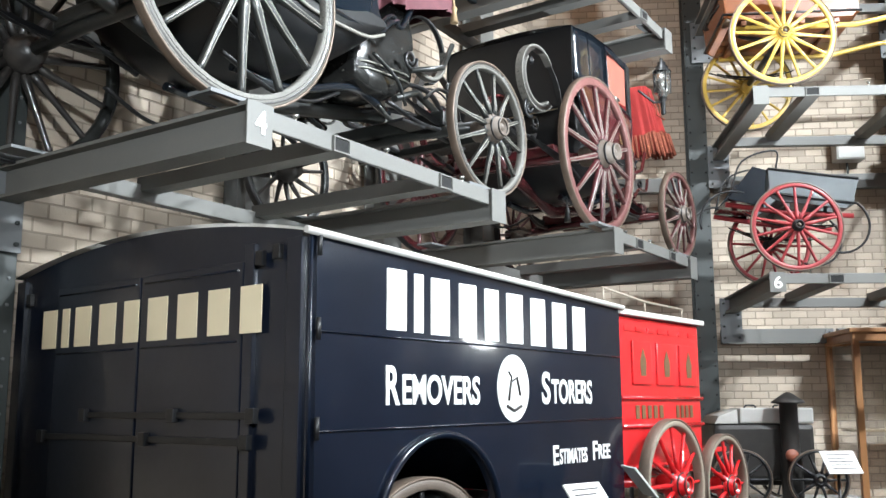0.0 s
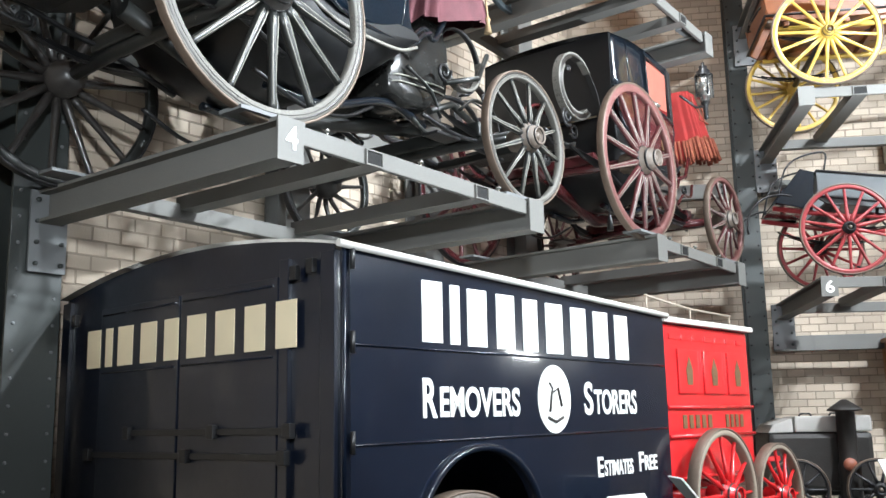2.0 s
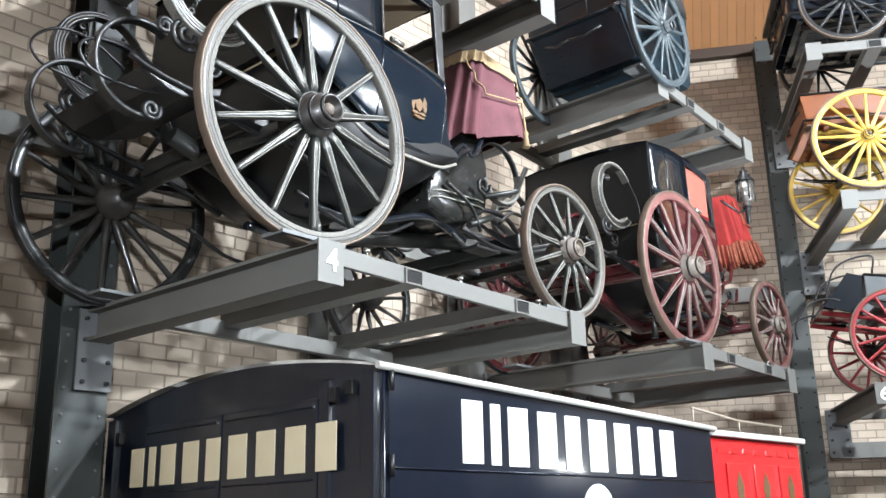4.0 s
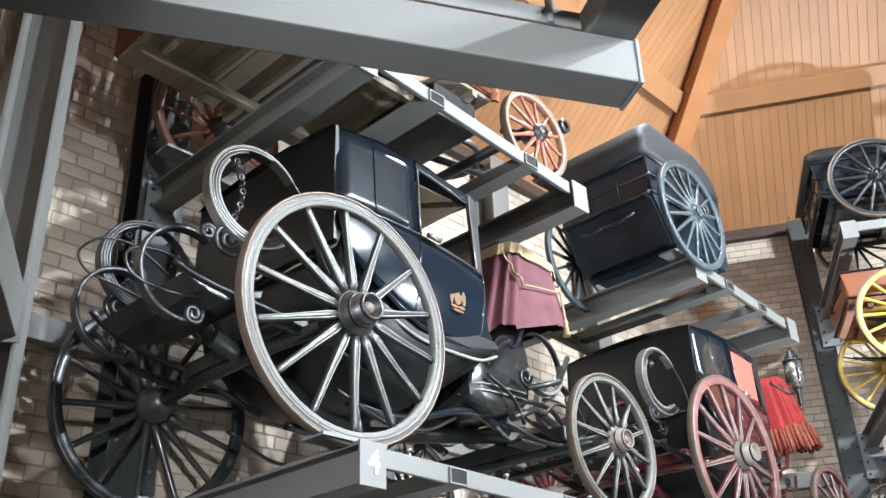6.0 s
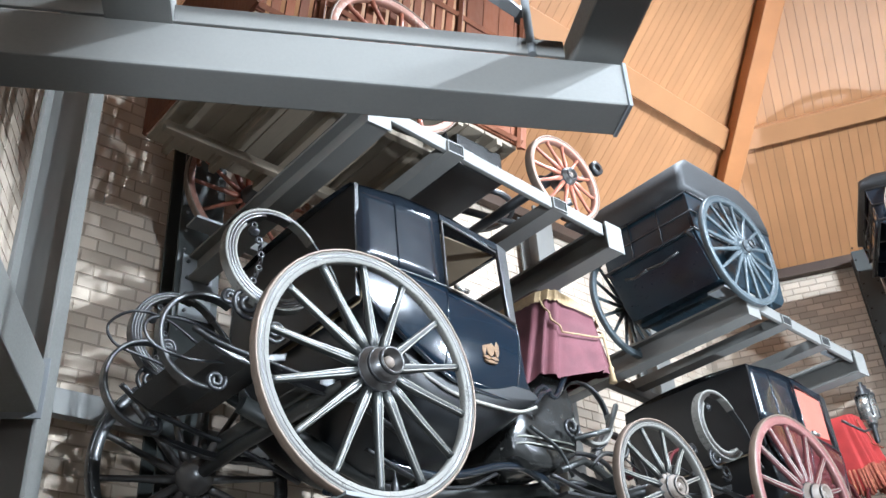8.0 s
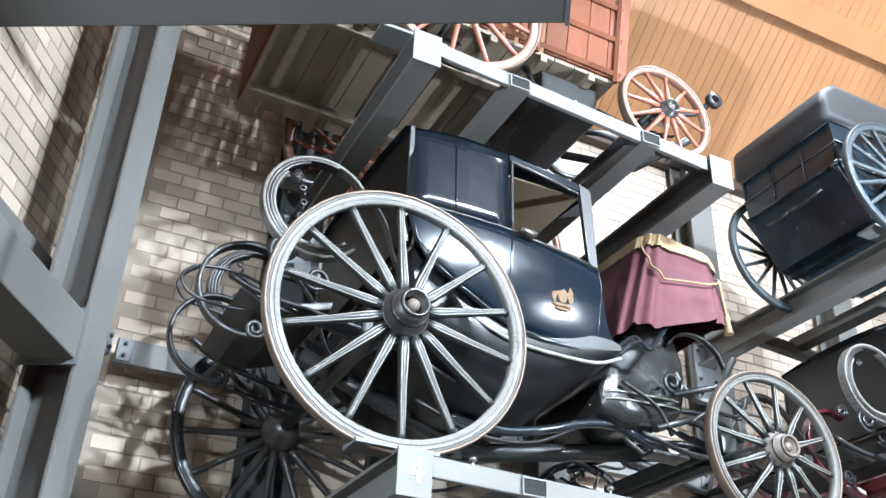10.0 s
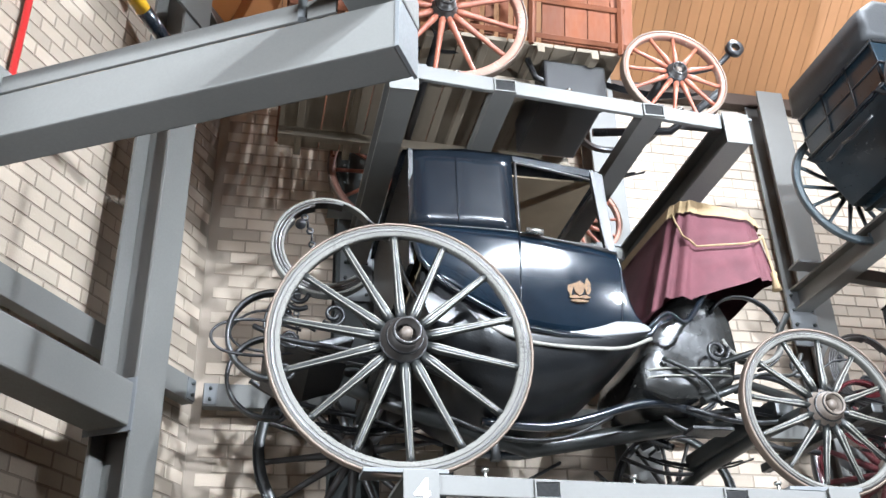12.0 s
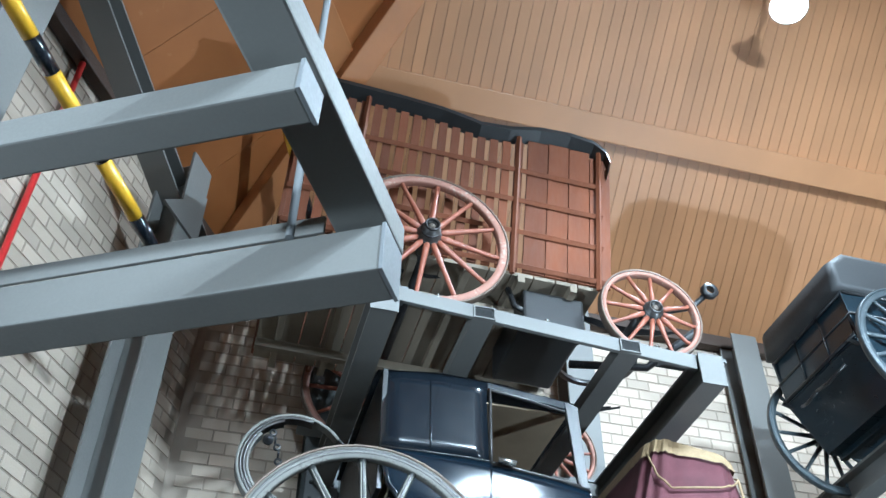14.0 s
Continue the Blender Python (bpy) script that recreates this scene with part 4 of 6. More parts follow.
        for q in range(9 if large else 0):
            u = q / 8
            z = cz + cr * (0.62 - 1.15 * u)
            x = cx + cr * (-0.42 + 0.16 * math.sin(3 * u))
            lathe(bm, [(0.012, -0.005), (0.022, -0.005), (0.022, 0.005), (0.012, 0.005), (0.012, -0.005)], 10, pose(x, s * 0.56 * k, z, 0, 0, 90 * (q % 2)))
        if large:
            part("check_chain", bm, IRON, ob, "hanging iron chain")
        bm = bmesh.new()
        lathe(bm, [(0.001, -0.02), (0.010, -0.02), (0.012, -0.012), (0.022, -0.010), (0.022, -0.004), (0.030, -0.004), (0.030, 0.012), (0.001, 0.012)], 18, pose(cx - cr * 0.50, s * 0.60 * k, cz + cr * 0.40))
        part("spring_boss", bm, IRON, ob)
        # the loop spring under the footman's board, with its rolled ends
        bm = bmesh.new()
        band(bm, arc(-0.60 * k, 0.93 * k, 0.258 * k, 62, 285, s * 0.33 * k, 26), 0.055, 0.024)
        part("loop_spring", bm, LEATHER if large else gear, ob)
        for ex, ez, er, st, sg in ((-0.50, 1.205, 0.05, 220, -1), (-0.545, 0.715, 0.055, 140, 1)):
            bm = bmesh.new()
            tube(bm, curl(ex * k, ez * k, er * k, 1.7, s * 0.36 * k, st, sg), 0.013, 6)
            part("rolled_end", bm, IRON, ob)
        if s < 0:
            bm = bmesh.new()
            tube(bm, smoothed([(-0.46 * k, s * 0.28, 0.99 * k), (-0.66 * k, s * 0.30, 1.03 * k), (-0.86 * k, s * 0.33, 1.00 * k), (-0.945 * k, s * 0.36, 0.91 * k), (-0.88 * k, s * 0.36, 0.82 * k), (-0.68 * k, s * 0.35, 0.80 * k), (-0.45 * k, s * 0.34, 0.84 * k)]), 0.0085, 6)
            part("holder_rail", bm, IRON, ob)
        bm = bmesh.new()
        tube(bm, curl(-0.50 * k, 1.08 * k, 0.09 * k, 1.6, s * 0.56 * k, 90), 0.014, 6)
        part("scroll_iron", bm, IRON, ob)
        bm = bmesh.new()
        tube(bm, curl(-0.30 * k, 1.00 * k, 0.07 * k, 1.4, s * 0.5 * k, 0, -1), 0.012, 6)
        part("scroll_iron", bm, IRON, ob)
        bm = bmesh.new()
        tube(bm, smoothed([(-0.72 * k, s * 0.42, 0.94 * k), (-0.55 * k, s * 0.46, 0.86 * k), (-0.25 * k, s * 0.5, 0.80 * k), (0.1 * k, s * 0.52, 0.74 * k), (0.5, s * 0.5, 0.60 * k)]), 0.024, 6, 0.6)
        part("side_stay", bm, IRON, ob)
        if s > 0:
            bm = bmesh.new()
            tube(bm, smoothed([(-0.34 * k, s * 0.30, 1.24 * k), (-0.55 * k, s * 0.32, 1.36 * k), (-0.74 * k, s * 0.34, 1.36 * k), (-0.86 * k, s * 0.36, 1.25 * k), (-0.80 * k, s * 0.36, 1.14 * k), (-0.58 * k, s * 0.36, 1.10 * k), (-0.2 * k, s * 0.4, 1.04 * k)]), 0.0085, 6)
            part("holder_rail", bm, IRON, ob)
    part("footboard", prism(bmesh.new(), P([(-0.66, 0.89), (-0.55, 0.83), (-0.40, 0.815), (-0.18, 0.89), (-0.17, 0.94), (-0.40, 0.87), (-0.60, 0.91)]), -0.42, 0.42, 0.01), LEATHER, ob)
    bm = bmesh.new()
    tube(bm, [(-0.2, 0, rr + 0.12), (0.3 * k, 0, 0.62 * k), (0.9 * k, 0, 0.44 * k), (1.5 * k, 0, 0.55 * k), (wheelbase, 0, rf + 0.22)], 0.055, 8)
    part("perch", bm, gear, ob)
    for s in (-1, 1):
        leaf_spring(ob, 0, s * half_track * 0.62, rr + 0.10, 0.5, 0.10, IRON)
        leaf_spring(ob, wheelbase, s * half_track * 0.60, rf + 0.14, 0.42, 0.09, IRON)
        bm = bmesh.new()
        tube(bm, [(wheelbase - 0.42, s * 0.46, rf + 0.16), (wheelbase - 0.1, s * 0.40, rf + 0.30), (wheelbase + 0.25, s * 0.34, rf + 0.24), (wheelbase + 0.55, s * 0.3, rf + 0.10)], 0.026, 6)
        tube(bm, [(wheelbase - 0.3, s * 0.5, rf + 0.38), (wheelbase + 0.05, s * 0.52, rf + 0.50), (wheelbase + 0.2, s * 0.5, rf + 0.72)], 0.02, 6)
        part("fore_carriage_arm", bm, gear, ob)
        bm = bmesh.new()
        tube(bm, arc(wheelbase - 0.05, rf + 0.62 * k, 0.24 * k, -80, 150, s * 0.42 * k, 14), 0.026, 6, 0.4)
        part("front_c_spring", bm, IRON if k > 0.97 else gear, ob)
    bm = bmesh.new()
    lathe(bm, [(0.24, 0), (0.28, 0), (0.28, 0.03), (0.24, 0.03), (0.24, 0)], 24, pose(wheelbase, 0, rf + 0.18, 90))
    part("turning_ring", bm, IRON, ob)
    bm = bmesh.new()
    if large:
        bag = [(1.50, 0.70), (1.66, 0.64), (1.92, 0.66), (2.09, 0.78), (2.15, 0.97), (2.13, 1.16), (2.05, 1.33), (1.80, 1.34), (1.66, 1.22), (1.55, 1.02), (1.48, 0.85)]
    else:
        bag = [(wheelbase / k + x, z) for x, z in ((-0.78, 0.62), (-0.45, 0.64), (-0.20, 0.80), (-0.05, 1.05), (0.0, 1.26), (-0.22, 1.24), (-0.52, 1.06), (-0.78, 0.86), (-0.86, 0.72))]
    prism(bm, P(bag), -0.40 * k, 0.40 * k, 0.09)
    bmesh.ops.triangulate(bm, faces=[f for f in bm.faces if len(f.verts) > 4])
    bmesh.ops.subdivide_edges(bm, edges=bm.edges[:], cuts=2, use_grid_fill=True)
    for v in bm.verts:
        v.co += Vector((0.0, 0.018, 0.010)) * noise.noise(v.co * 5.0 + Vector((3, 0, 1)))
    for f in bm.faces:
        f.smooth = True
    part("boot", bm, BOOT if large else BLACK, ob, "black leather boot under the driver's seat")
    if large:
        for z in (0.745, 0.79):
            bm = bmesh.new()
            tube(bm, smoothed([(1.49, -0.28, z + 0.01), (1.56, -0.40, z + 0.03), (1.80, -0.415, z + 0.045), (2.04, -0.40, z + 0.06), (2.12, -0.30, z + 0.07)]), 0.006, 5)
            part("boot_line", bm, LINE_PALE, ob, "thin cream lining")
        for s in (-1, 1):
            bm = bmesh.new()
            tube(bm, smoothed([(1.46, s * 0.60, 0.97), (1.60, s * 0.60, 1.09), (1.72, s * 0.58, 1.05), (1.86, s * 0.55, 1.22), (1.98, s * 0.52, 1.42)]), [0.018] * 10 + [0.024] * 6 + [0.030] * 5, 7, 0.7)
            part("seat_iron", bm, BLACK, ob)
            bm = bmesh.new()
            band(bm, arc(2.20, 1.08, 0.21, 200, 372, s * 0.44, 18), 0.05, 0.022)
            part("toe_spring", bm, WORN if s < 0 else IRON, ob, "worn curved steel spring")
    bm, grid = draped(bmesh.new(), *seat)
    low = [v.co.copy() for v in grid[-1]]
    high = [v.co.copy() for v in grid[0]]
    part("hammercloth", bm, cloth, ob, "gathered cloth over the driver's seat")
    bm = bmesh.new()
    if boot:
        for a in range(len(high)):
            p = high[a] + (low[a] - high[a]) * boot + Vector((0, 0, 0.012))
            q = high[a] + (low[a] - high[a]) * (boot * 1.06 + (0.09 if not boot else 0.26) + 0.02 * (a % 2))
            p, q = p + (p - Vector(((seat[0] + seat[1]) / 2, 0, p.z))) * 0.03, q + (q - Vector(((seat[0] + seat[1]) / 2, 0, q.z))) * 0.03
            tube(bm, [p, (p + q) / 2 + (q - p).cross(Vector((0, 0, 1))) * 0.02, q], 0.012 if not boot else 0.016, 5)
    else:
        rows = []
        for f in (0.0, 0.04, 0.08, 0.125):
            ringv = []
            for a in range(len(high)):
                g = f + (0.018 * (a % 2) if f > 0.12 else 0.0)
                p = high[a] + (low[a] - high[a]) * g
                ringv.append(bm.verts.new(p + (p - Vector(((seat[0] + seat[1]) / 2, 0, p.z))) * (0.035 + 0.006 * (a % 2)) + Vector((0, 0, 0.008))))
            rows.append(ringv)
        for a, b in zip(rows, rows[1:]):
            for q in range(len(a)):
                bm.faces.new((a[q], b[q], b[(q + 1) % len(a)], a[(q + 1) % len(a)]))
    tagged(part("fringe", bm, fringe, ob, "braided fringe"), kind="stuff")
    bm = bmesh.new()
    near_side = sorted([a for a in range(len(high)) if high[a].y < -0.45 * k], key=lambda a: high[a].x)
    if len(near_side) > 4:
        pts = []
        for j, a in enumerate(near_side):
            u = j / (len(near_side) - 1)
            dip = 0.10 + 0.34 * math.sin(math.pi * u) + 0.10 * u
            pts.append(high[a] + (low[a] - high[a]) * dip + Vector((0, -0.035, 0)))
        tube(bm, smoothed(pts, 3), 0.007, 6)
        p = pts[-3]
        tube(bm, [p, p + Vector((0.02, -0.01, -0.25)), p + Vector((0.02, -0.01, -0.27)), p + Vector((0.02, -0.01, -0.30)), p + Vector((0.02, -0.01, -0.38))], [0.008, 0.008, 0.022, 0.016, 0.030], 8)
    part("swag_cord", bm, fringe, ob, "looped cord with a tassel")
    bm = bmesh.new()
    p = Vector((0.62 * k, -0.30, 0.55 * k))
    tube(bm, [p, p + Vector((0, 0, -0.12)), p + Vector((0, 0, -0.16)), p + Vector((0, 0, -0.27))], [0.006, 0.006, 0.02, 0.032], 8)
    part("tassel", bm, LEATHER, ob)
    return ob


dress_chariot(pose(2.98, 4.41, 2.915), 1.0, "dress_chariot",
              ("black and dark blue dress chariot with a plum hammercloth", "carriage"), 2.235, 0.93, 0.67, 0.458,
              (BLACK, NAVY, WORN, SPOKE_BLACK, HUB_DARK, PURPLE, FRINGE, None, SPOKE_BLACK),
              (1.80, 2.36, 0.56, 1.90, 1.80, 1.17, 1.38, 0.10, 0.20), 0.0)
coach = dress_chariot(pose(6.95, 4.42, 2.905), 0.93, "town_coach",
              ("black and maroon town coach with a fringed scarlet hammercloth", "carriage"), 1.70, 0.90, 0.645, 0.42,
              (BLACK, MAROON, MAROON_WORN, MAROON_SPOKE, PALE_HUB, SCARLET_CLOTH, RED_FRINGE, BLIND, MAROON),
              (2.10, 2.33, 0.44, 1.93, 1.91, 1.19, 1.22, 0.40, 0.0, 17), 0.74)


def carriage_lamp(parent, x, y, z, s=1.0):
    bm = bmesh.new()
    lathe(bm, [(0.001, -0.12 * s), (0.03 * s, -0.11 * s), (0.036 * s, -0.09 * s), (0.052 * s, -0.085 * s), (0.052 * s, 0.05 * s), (0.001, 0.05 * s)], 8, pose(x, y, z, 90))
    lamp = part("carriage_lamp", bm, SILVER, parent, "plated carriage lamp")
    bm = bmesh.new()
    lathe(bm, [(0.058 * s, 0.045 * s), (0.058 * s, 0.055 * s), (0.038 * s, 0.065 * s), (0.042 * s, 0.08 * s), (0.024 * s, 0.095 * s), (0.027 * s, 0.11 * s), (0.010 * s, 0.12 * s), (0.012 * s, 0.135 * s), (0.001, 0.142 * s)], 14, pose(x, y, z, 90))
    part("lamp_chimney", bm, IRON, lamp, "black pierced chimney")
    bm = bmesh.new()
    lathe(bm, [(0.001, -0.23 * s), (0.014 * s, -0.22 * s), (0.016 * s, -0.15 * s), (0.03 * s, -0.12 * s), (0.001, -0.115 * s)], 10, pose(x, y, z, 90))
    tube(bm, [(x, y, z - 0.14 * s), (x - 0.10, y + 0.05, z - 0.16 * s), (x - 0.36, y + 0.10, z - 0.12 * s)], 0.012, 6)
    part("lamp_stem", bm, IRON, lamp)
    for q in range(4):
        a = radians(45 + 90 * q)
        bm = bmesh.new()
        tube(bm, [(x + 0.054 * s * math.cos(a), y + 0.054 * s * math.sin(a), z - 0.085 * s), (x + 0.054 * s * math.cos(a), y + 0.054 * s * math.sin(a), z + 0.05 * s)], 0.007, 5)
        part("lamp_bar", bm, IRON, lamp)


carriage_lamp(coach, 1.74, -0.78, 1.81, 1.6)


def slatted_wagon(m):
    ob = thing("slatted_wagon", "red-brown slatted wooden wagon with faded red wheels on the upper rack", "wagon", m, "carriages on racks")
    wb, rr, rf, ht = 1.47, 0.53, 0.345, 0.90
    for x, r, n in ((0, rr, 12), (wb, rf, 12)):
        for s in (-1, 1):
            wheel(ob, x, s * ht, r - (0.075 if x else 0.0), r, n, ROSE_RIM, ROSE, HUB_DARK, TYRE, s, 0.055, 0.078, turn=6)
        bm = bmesh.new()
        tube(bm, [(x, -ht + 0.05, r), (x, ht - 0.05, r)], 0.04, 8)
        part("axle", bm, IRON, ob)
    half = 0.72
    x0, x1, floor = -0.92, 1.22, 0.56
    for i in range(14):
        xa = x0 + (x1 - x0) * i / 14
        part("floor_board", box(bmesh.new(), (xa + 0.076, 0, floor - 0.015), (0.145, 2 * half, 0.03), 0.003), WAGON_GREY, ob)
    for i in range(6):
        part("cross_bearer", box(bmesh.new(), (x0 + 0.15 + 0.36 * i, 0, floor - 0.06), (0.05, 2 * half + 0.04, 0.06), 0.005), WAGON_GREY, ob)
    for s in (-1, 1):
        part("floor_rail", box(bmesh.new(), ((x0 + x1) / 2, s * 0.42, floor - 0.12), (x1 - x0, 0.06, 0.07), 0.006), WAGON_GREY, ob)
    top = [(-0.95, 1.77), (-0.3, 1.745), (0.05, 1.72), (0.33, 1.665), (0.55, 1.68), (0.78, 1.735), (1.0, 1.745), (1.18, 1.72), (1.27, 1.66), (1.30, 1.58), (1.285, 1.49)]

    def crest(x):
        for (a, za), (b, zb) in zip(top, top[1:]):
            if x <= b:
                return za + (zb - za) * (x - a) / (b - a)
        return top[-1][1]

    for s in (-1, 1):
        lean = 0.16

        def out(z):
            return s * (half + lean * (z - floor) / 1.2)

        x, k = x0, 0
        while x < x1 - 0.02:
            w = 0.058 if x < 0.62 else 0.15
            gap = 0.036 if x < 0.62 else 0.006
            z1 = crest(x + w / 2) - 0.05
            bm = bmesh.new()
            a = [bm.verts.new((px, out(z) + dy, z)) for px, z, dy in ((x, floor, 0), (x + w, floor, 0), (x + w + 0.02, z1, 0), (x + 0.02, z1, 0))]
            b = [bm.verts.new((v.co.x, v.co.y + s * 0.018, v.co.z)) for v in a]
            bm.faces.new(a)
            bm.faces.new(b[::-1])
            for q in range(4):
                bm.faces.new((a[q], a[(q + 1) % 4], b[(q + 1) % 4], b[q]))
            bmesh.ops.recalc_face_normals(bm, faces=bm.faces[:])
            part("side_board", bm, WAGON_WOOD, ob)
            x += w + gap
            k += 1
        for z in (floor + 0.03, floor + 0.30, floor + 0.56, floor + 0.82):
            bm = bmesh.new()
            tube(bm, [(x0, out(z) + s * 0.03, z), (x1 + 0.02, out(z) + s * 0.03, z)], 0.022, 4)
            part("side_rail", bm, WAGON_WOOD, ob)
        for xx in (-0.5, 0.60, 1.2):
            bm = bmesh.new()
            z1 = crest(xx) - 0.03
            tube(bm, [(xx, out(floor - 0.05) + s * 0.045, floor - 0.05), (xx + 0.02, out(z1) + s * 0.045, z1)], 0.02, 4)
            part("stake", bm, WAGON_WOOD, ob)
        bm = bmesh.new()
        rows = []
        for xx, z in top:
            o = out(z)
            rows.append([bm.verts.new(p) for p in ((xx, o - s * 0.02, z - 0.04), (xx, o + s * 0.075, z + 0.01), (xx, o + s * 0.075, z + 0.045), (xx, o - s * 0.02, z + 0.0))])
        for a, b in zip(rows, rows[1:]):
            for q in range(4):
                bm.faces.new((a[q], a[(q + 1) % 4], b[(q + 1) % 4], b[q]))
        bm.faces.new(rows[0])
        bm.faces.new(rows[-1][::-1])
        bmesh.ops.recalc_face_normals(bm, faces=bm.faces[:])
        part("top_rave", bm, LEATHER, ob, "dark flared top board")
        leaf_spring(ob, 0, s * 0.55, rr + 0.09, 0.5, 0.10, IRON)
        leaf_spring(ob, wb, s * 0.5, rf + 0.16, 0.4, 0.09, IRON)
        bm = bmesh.new()
        tube(bm, [(0.62, s * 0.6, floor - 0.05), (0.66, s * 0.62, 0.36), (0.80, s * 0.62, 0.30)], 0.02, 6)
        part("step_iron", bm, IRON, ob)
    part("front_board", box(bmesh.new(), (x1 + 0.0, 0, floor + 0.5), (0.03, 2 * half + 0.1, 0.95), 0.006), WAGON_WOOD, ob)
    part("tail_board", box(bmesh.new(), (x0, 0, floor + 0.5), (0.03, 2 * half + 0.1, 0.95), 0.006), WAGON_WOOD, ob)
    part("under_box", box(bmesh.new(), (0.92, -0.3, floor - 0.20), (0.42, 0.7, 0.26), 0.02), LEATHER, ob, "dark tool box under the floor")
    bm = bmesh.new()
    tube(bm, [(wb - 0.2, 0, rf + 0.1), (wb + 0.35, -0.1, rf + 0.12), (wb + 0.55, -0.5, rf + 0.20)], 0.03, 8)
    tube(bm, [(wb, -0.6, rf + 0.12), (wb + 0.42, -0.72, rf + 0.22), (wb + 0.5, -0.78, rf + 0.30)], 0.022, 8)
    lathe(bm, [(0.03, -0.02), (0.06, -0.02), (0.06, 0.02), (0.03, 0.02), (0.03, -0.02)], 12, pose(wb + 0.52, -0.8, rf + 0.32))
    part("draw_gear", bm, IRON, ob)
    bm = bmesh.new()
    lathe(bm, [(0.26, 0), (0.30, 0), (0.30, 0.03), (0.26, 0.03), (0.26, 0)], 24, pose(wb, 0, rf + 0.15, 90))
    part("turning_ring", bm, IRON, ob)
    return ob


slatted_wagon(pose(3.235, 4.40, 5.255, 0, 1.4, 0))


def two_wheel_cart(m, name, label, r, spokes, half_track, rim, spoke, hub, body, size, hood=None, tail=0.04, shafts=True, cover=0.0):
    """A two-wheeled cart: axle at x = 0, z from the wheel plates; size is the body's (x0, x1, half width, z0, z1)."""
    ob = thing(name, label, "cart", m, "carts on racks")
    for s in (-1, 1):
        wheel(ob, 0, s * half_track, r, r, spokes, rim, spoke, hub, BLUE_WHEEL if rim is BLUE_WHEEL else TYRE, s, 0.04, 0.065, turn=5)
        leaf_spring(ob, 0, s * half_track * 0.72, r + 0.10, 0.45, 0.09, IRON)
    bm = bmesh.new()
    tube(bm, [(0, -half_track + 0.04, r), (0, half_track - 0.04, r)], 0.03, 8)
    part("axle", bm, IRON, ob)
    x0, x1, h, z0, z1 = size
    t = 0.025
    part("body", prism(bmesh.new(), [(x0, z0 + tail), (x0 + 0.05 + tail * 0.5, z0), (x1 - 0.06, z0), (x1, z0 + 0.06), (x1 + 0.04, z1), (x0 - 0.04, z1)], -h, -h + t, 0.006), body, ob)
    part("side_panel", prism(bmesh.new(), [(x0, z0 + tail), (x0 + 0.05 + tail * 0.5, z0), (x1 - 0.06, z0), (x1, z0 + 0.06), (x1 + 0.04, z1), (x0 - 0.04, z1)], h - t, h, 0.006), body, ob)
    part("tail_panel", box(bmesh.new(), (x0 - 0.005, 0, (z0 + tail + z1) / 2), (t, 2 * h - 0.05, z1 - z0 - tail), 0.004), body, ob)
    part("front_panel", box(bmesh.new(), (x1 + 0.005, 0, (z0 + z1) / 2 + 0.02), (t, 2 * h - 0.05, z1 - z0 - 0.06), 0.004), body, ob)
    n = max(3, int(2 * h / 0.16))
    for i in range(n):
        part("floor_board", box(bmesh.new(), ((x0 + tail * 0.5 + x1) / 2, -h + (i + 0.5) * 2 * h / n, z0 + 0.01), (x1 - x0 - tail * 0.5 - 0.1, 2 * h / n - 0.008, 0.022), 0.002), body, ob)
    for xx in (x0 + 0.15 + tail * 0.5, (x0 + x1) / 2 + 0.1, x1 - 0.2):
        part("cross_bearer", box(bmesh.new(), (xx, 0, z0 - 0.025), (0.05, 2 * h - 0.04, 0.045), 0.005), body, ob)
    if tail > 0.1:
        q = Vector((tail * 0.5 + 0.05, 0, -tail))
        part("tail_slope", box(bmesh.new(), (0, 0, 0), (q.length, 2 * h - 0.05, 0.022), 0.003), body, ob,
                 at=pose(x0 + q.x / 2, 0, z0 + tail / 2, 0, math.degrees(math.atan2(tail, q.x)), 0))
    for z in (z0 + tail + 0.02, z1 - 0.01):
        bm = bmesh.new()
        tube(bm, [(x0 - 0.03, -h - 0.004, z), (x1 + 0.03, -h - 0.004, z)], 0.012, 6)
        tube(bm, [(x0 - 0.03, h + 0.004, z), (x1 + 0.03, h + 0.004, z)], 0.012, 6)
        tube(bm, [(x0 - 0.03, -h - 0.004, z), (x0 - 0.03, h + 0.004, z)], 0.012, 6)
        part("moulding", bm, IRON, ob)
    if hood:
        zm = (z0 + tail + z1) / 2
        bm = bmesh.new()
        tube(bm, [(x1 + 0.02, -h - 0.004, zm), (x0 - 0.02, -h - 0.004, zm), (x0 - 0.02, h + 0.004, zm)], 0.010, 6)
        for yy in (-h * 0.33, h * 0.33):
            tube(bm, [(x0 - 0.022, yy, z0 + tail), (x0 - 0.04, yy, z1)], 0.007, 5)
        part("moulding", bm, IRON, ob)
        bm = bmesh.new()
        prism(bm, [(x0 - 0.09, z1), (x0 - 0.07, z1 + cover * 0.7), (x0 + 0.06, z1 + cover), (x1 - 0.3, z1 + cover * 0.95), (x1 - 0.05, z1 + cover * 0.6), (x1 + 0.04, z1)], -h - 0.03, h + 0.03, 0.06)
        for f in bm.faces:
            f.smooth = True
        part("hood", bm, hood, ob, "folded dark leather hood")
    if shafts:
        for s in (-1, 1):
            bm = bmesh.new()
            tube(bm, [(x0 + 0.1, s * h * 0.82, z0 - 0.05), (x1, s * h * 0.82, z0 - 0.05), (x1 + 0.5, s * h * 0.8, z0 + 0.06), (x1 + 1.3, s * h * 0.62, z0 + 0.10)], [0.028, 0.028, 0.026, 0.018], 8)
            part("shaft", bm, IRON if rim is not YELLOW else YELLOW, ob)
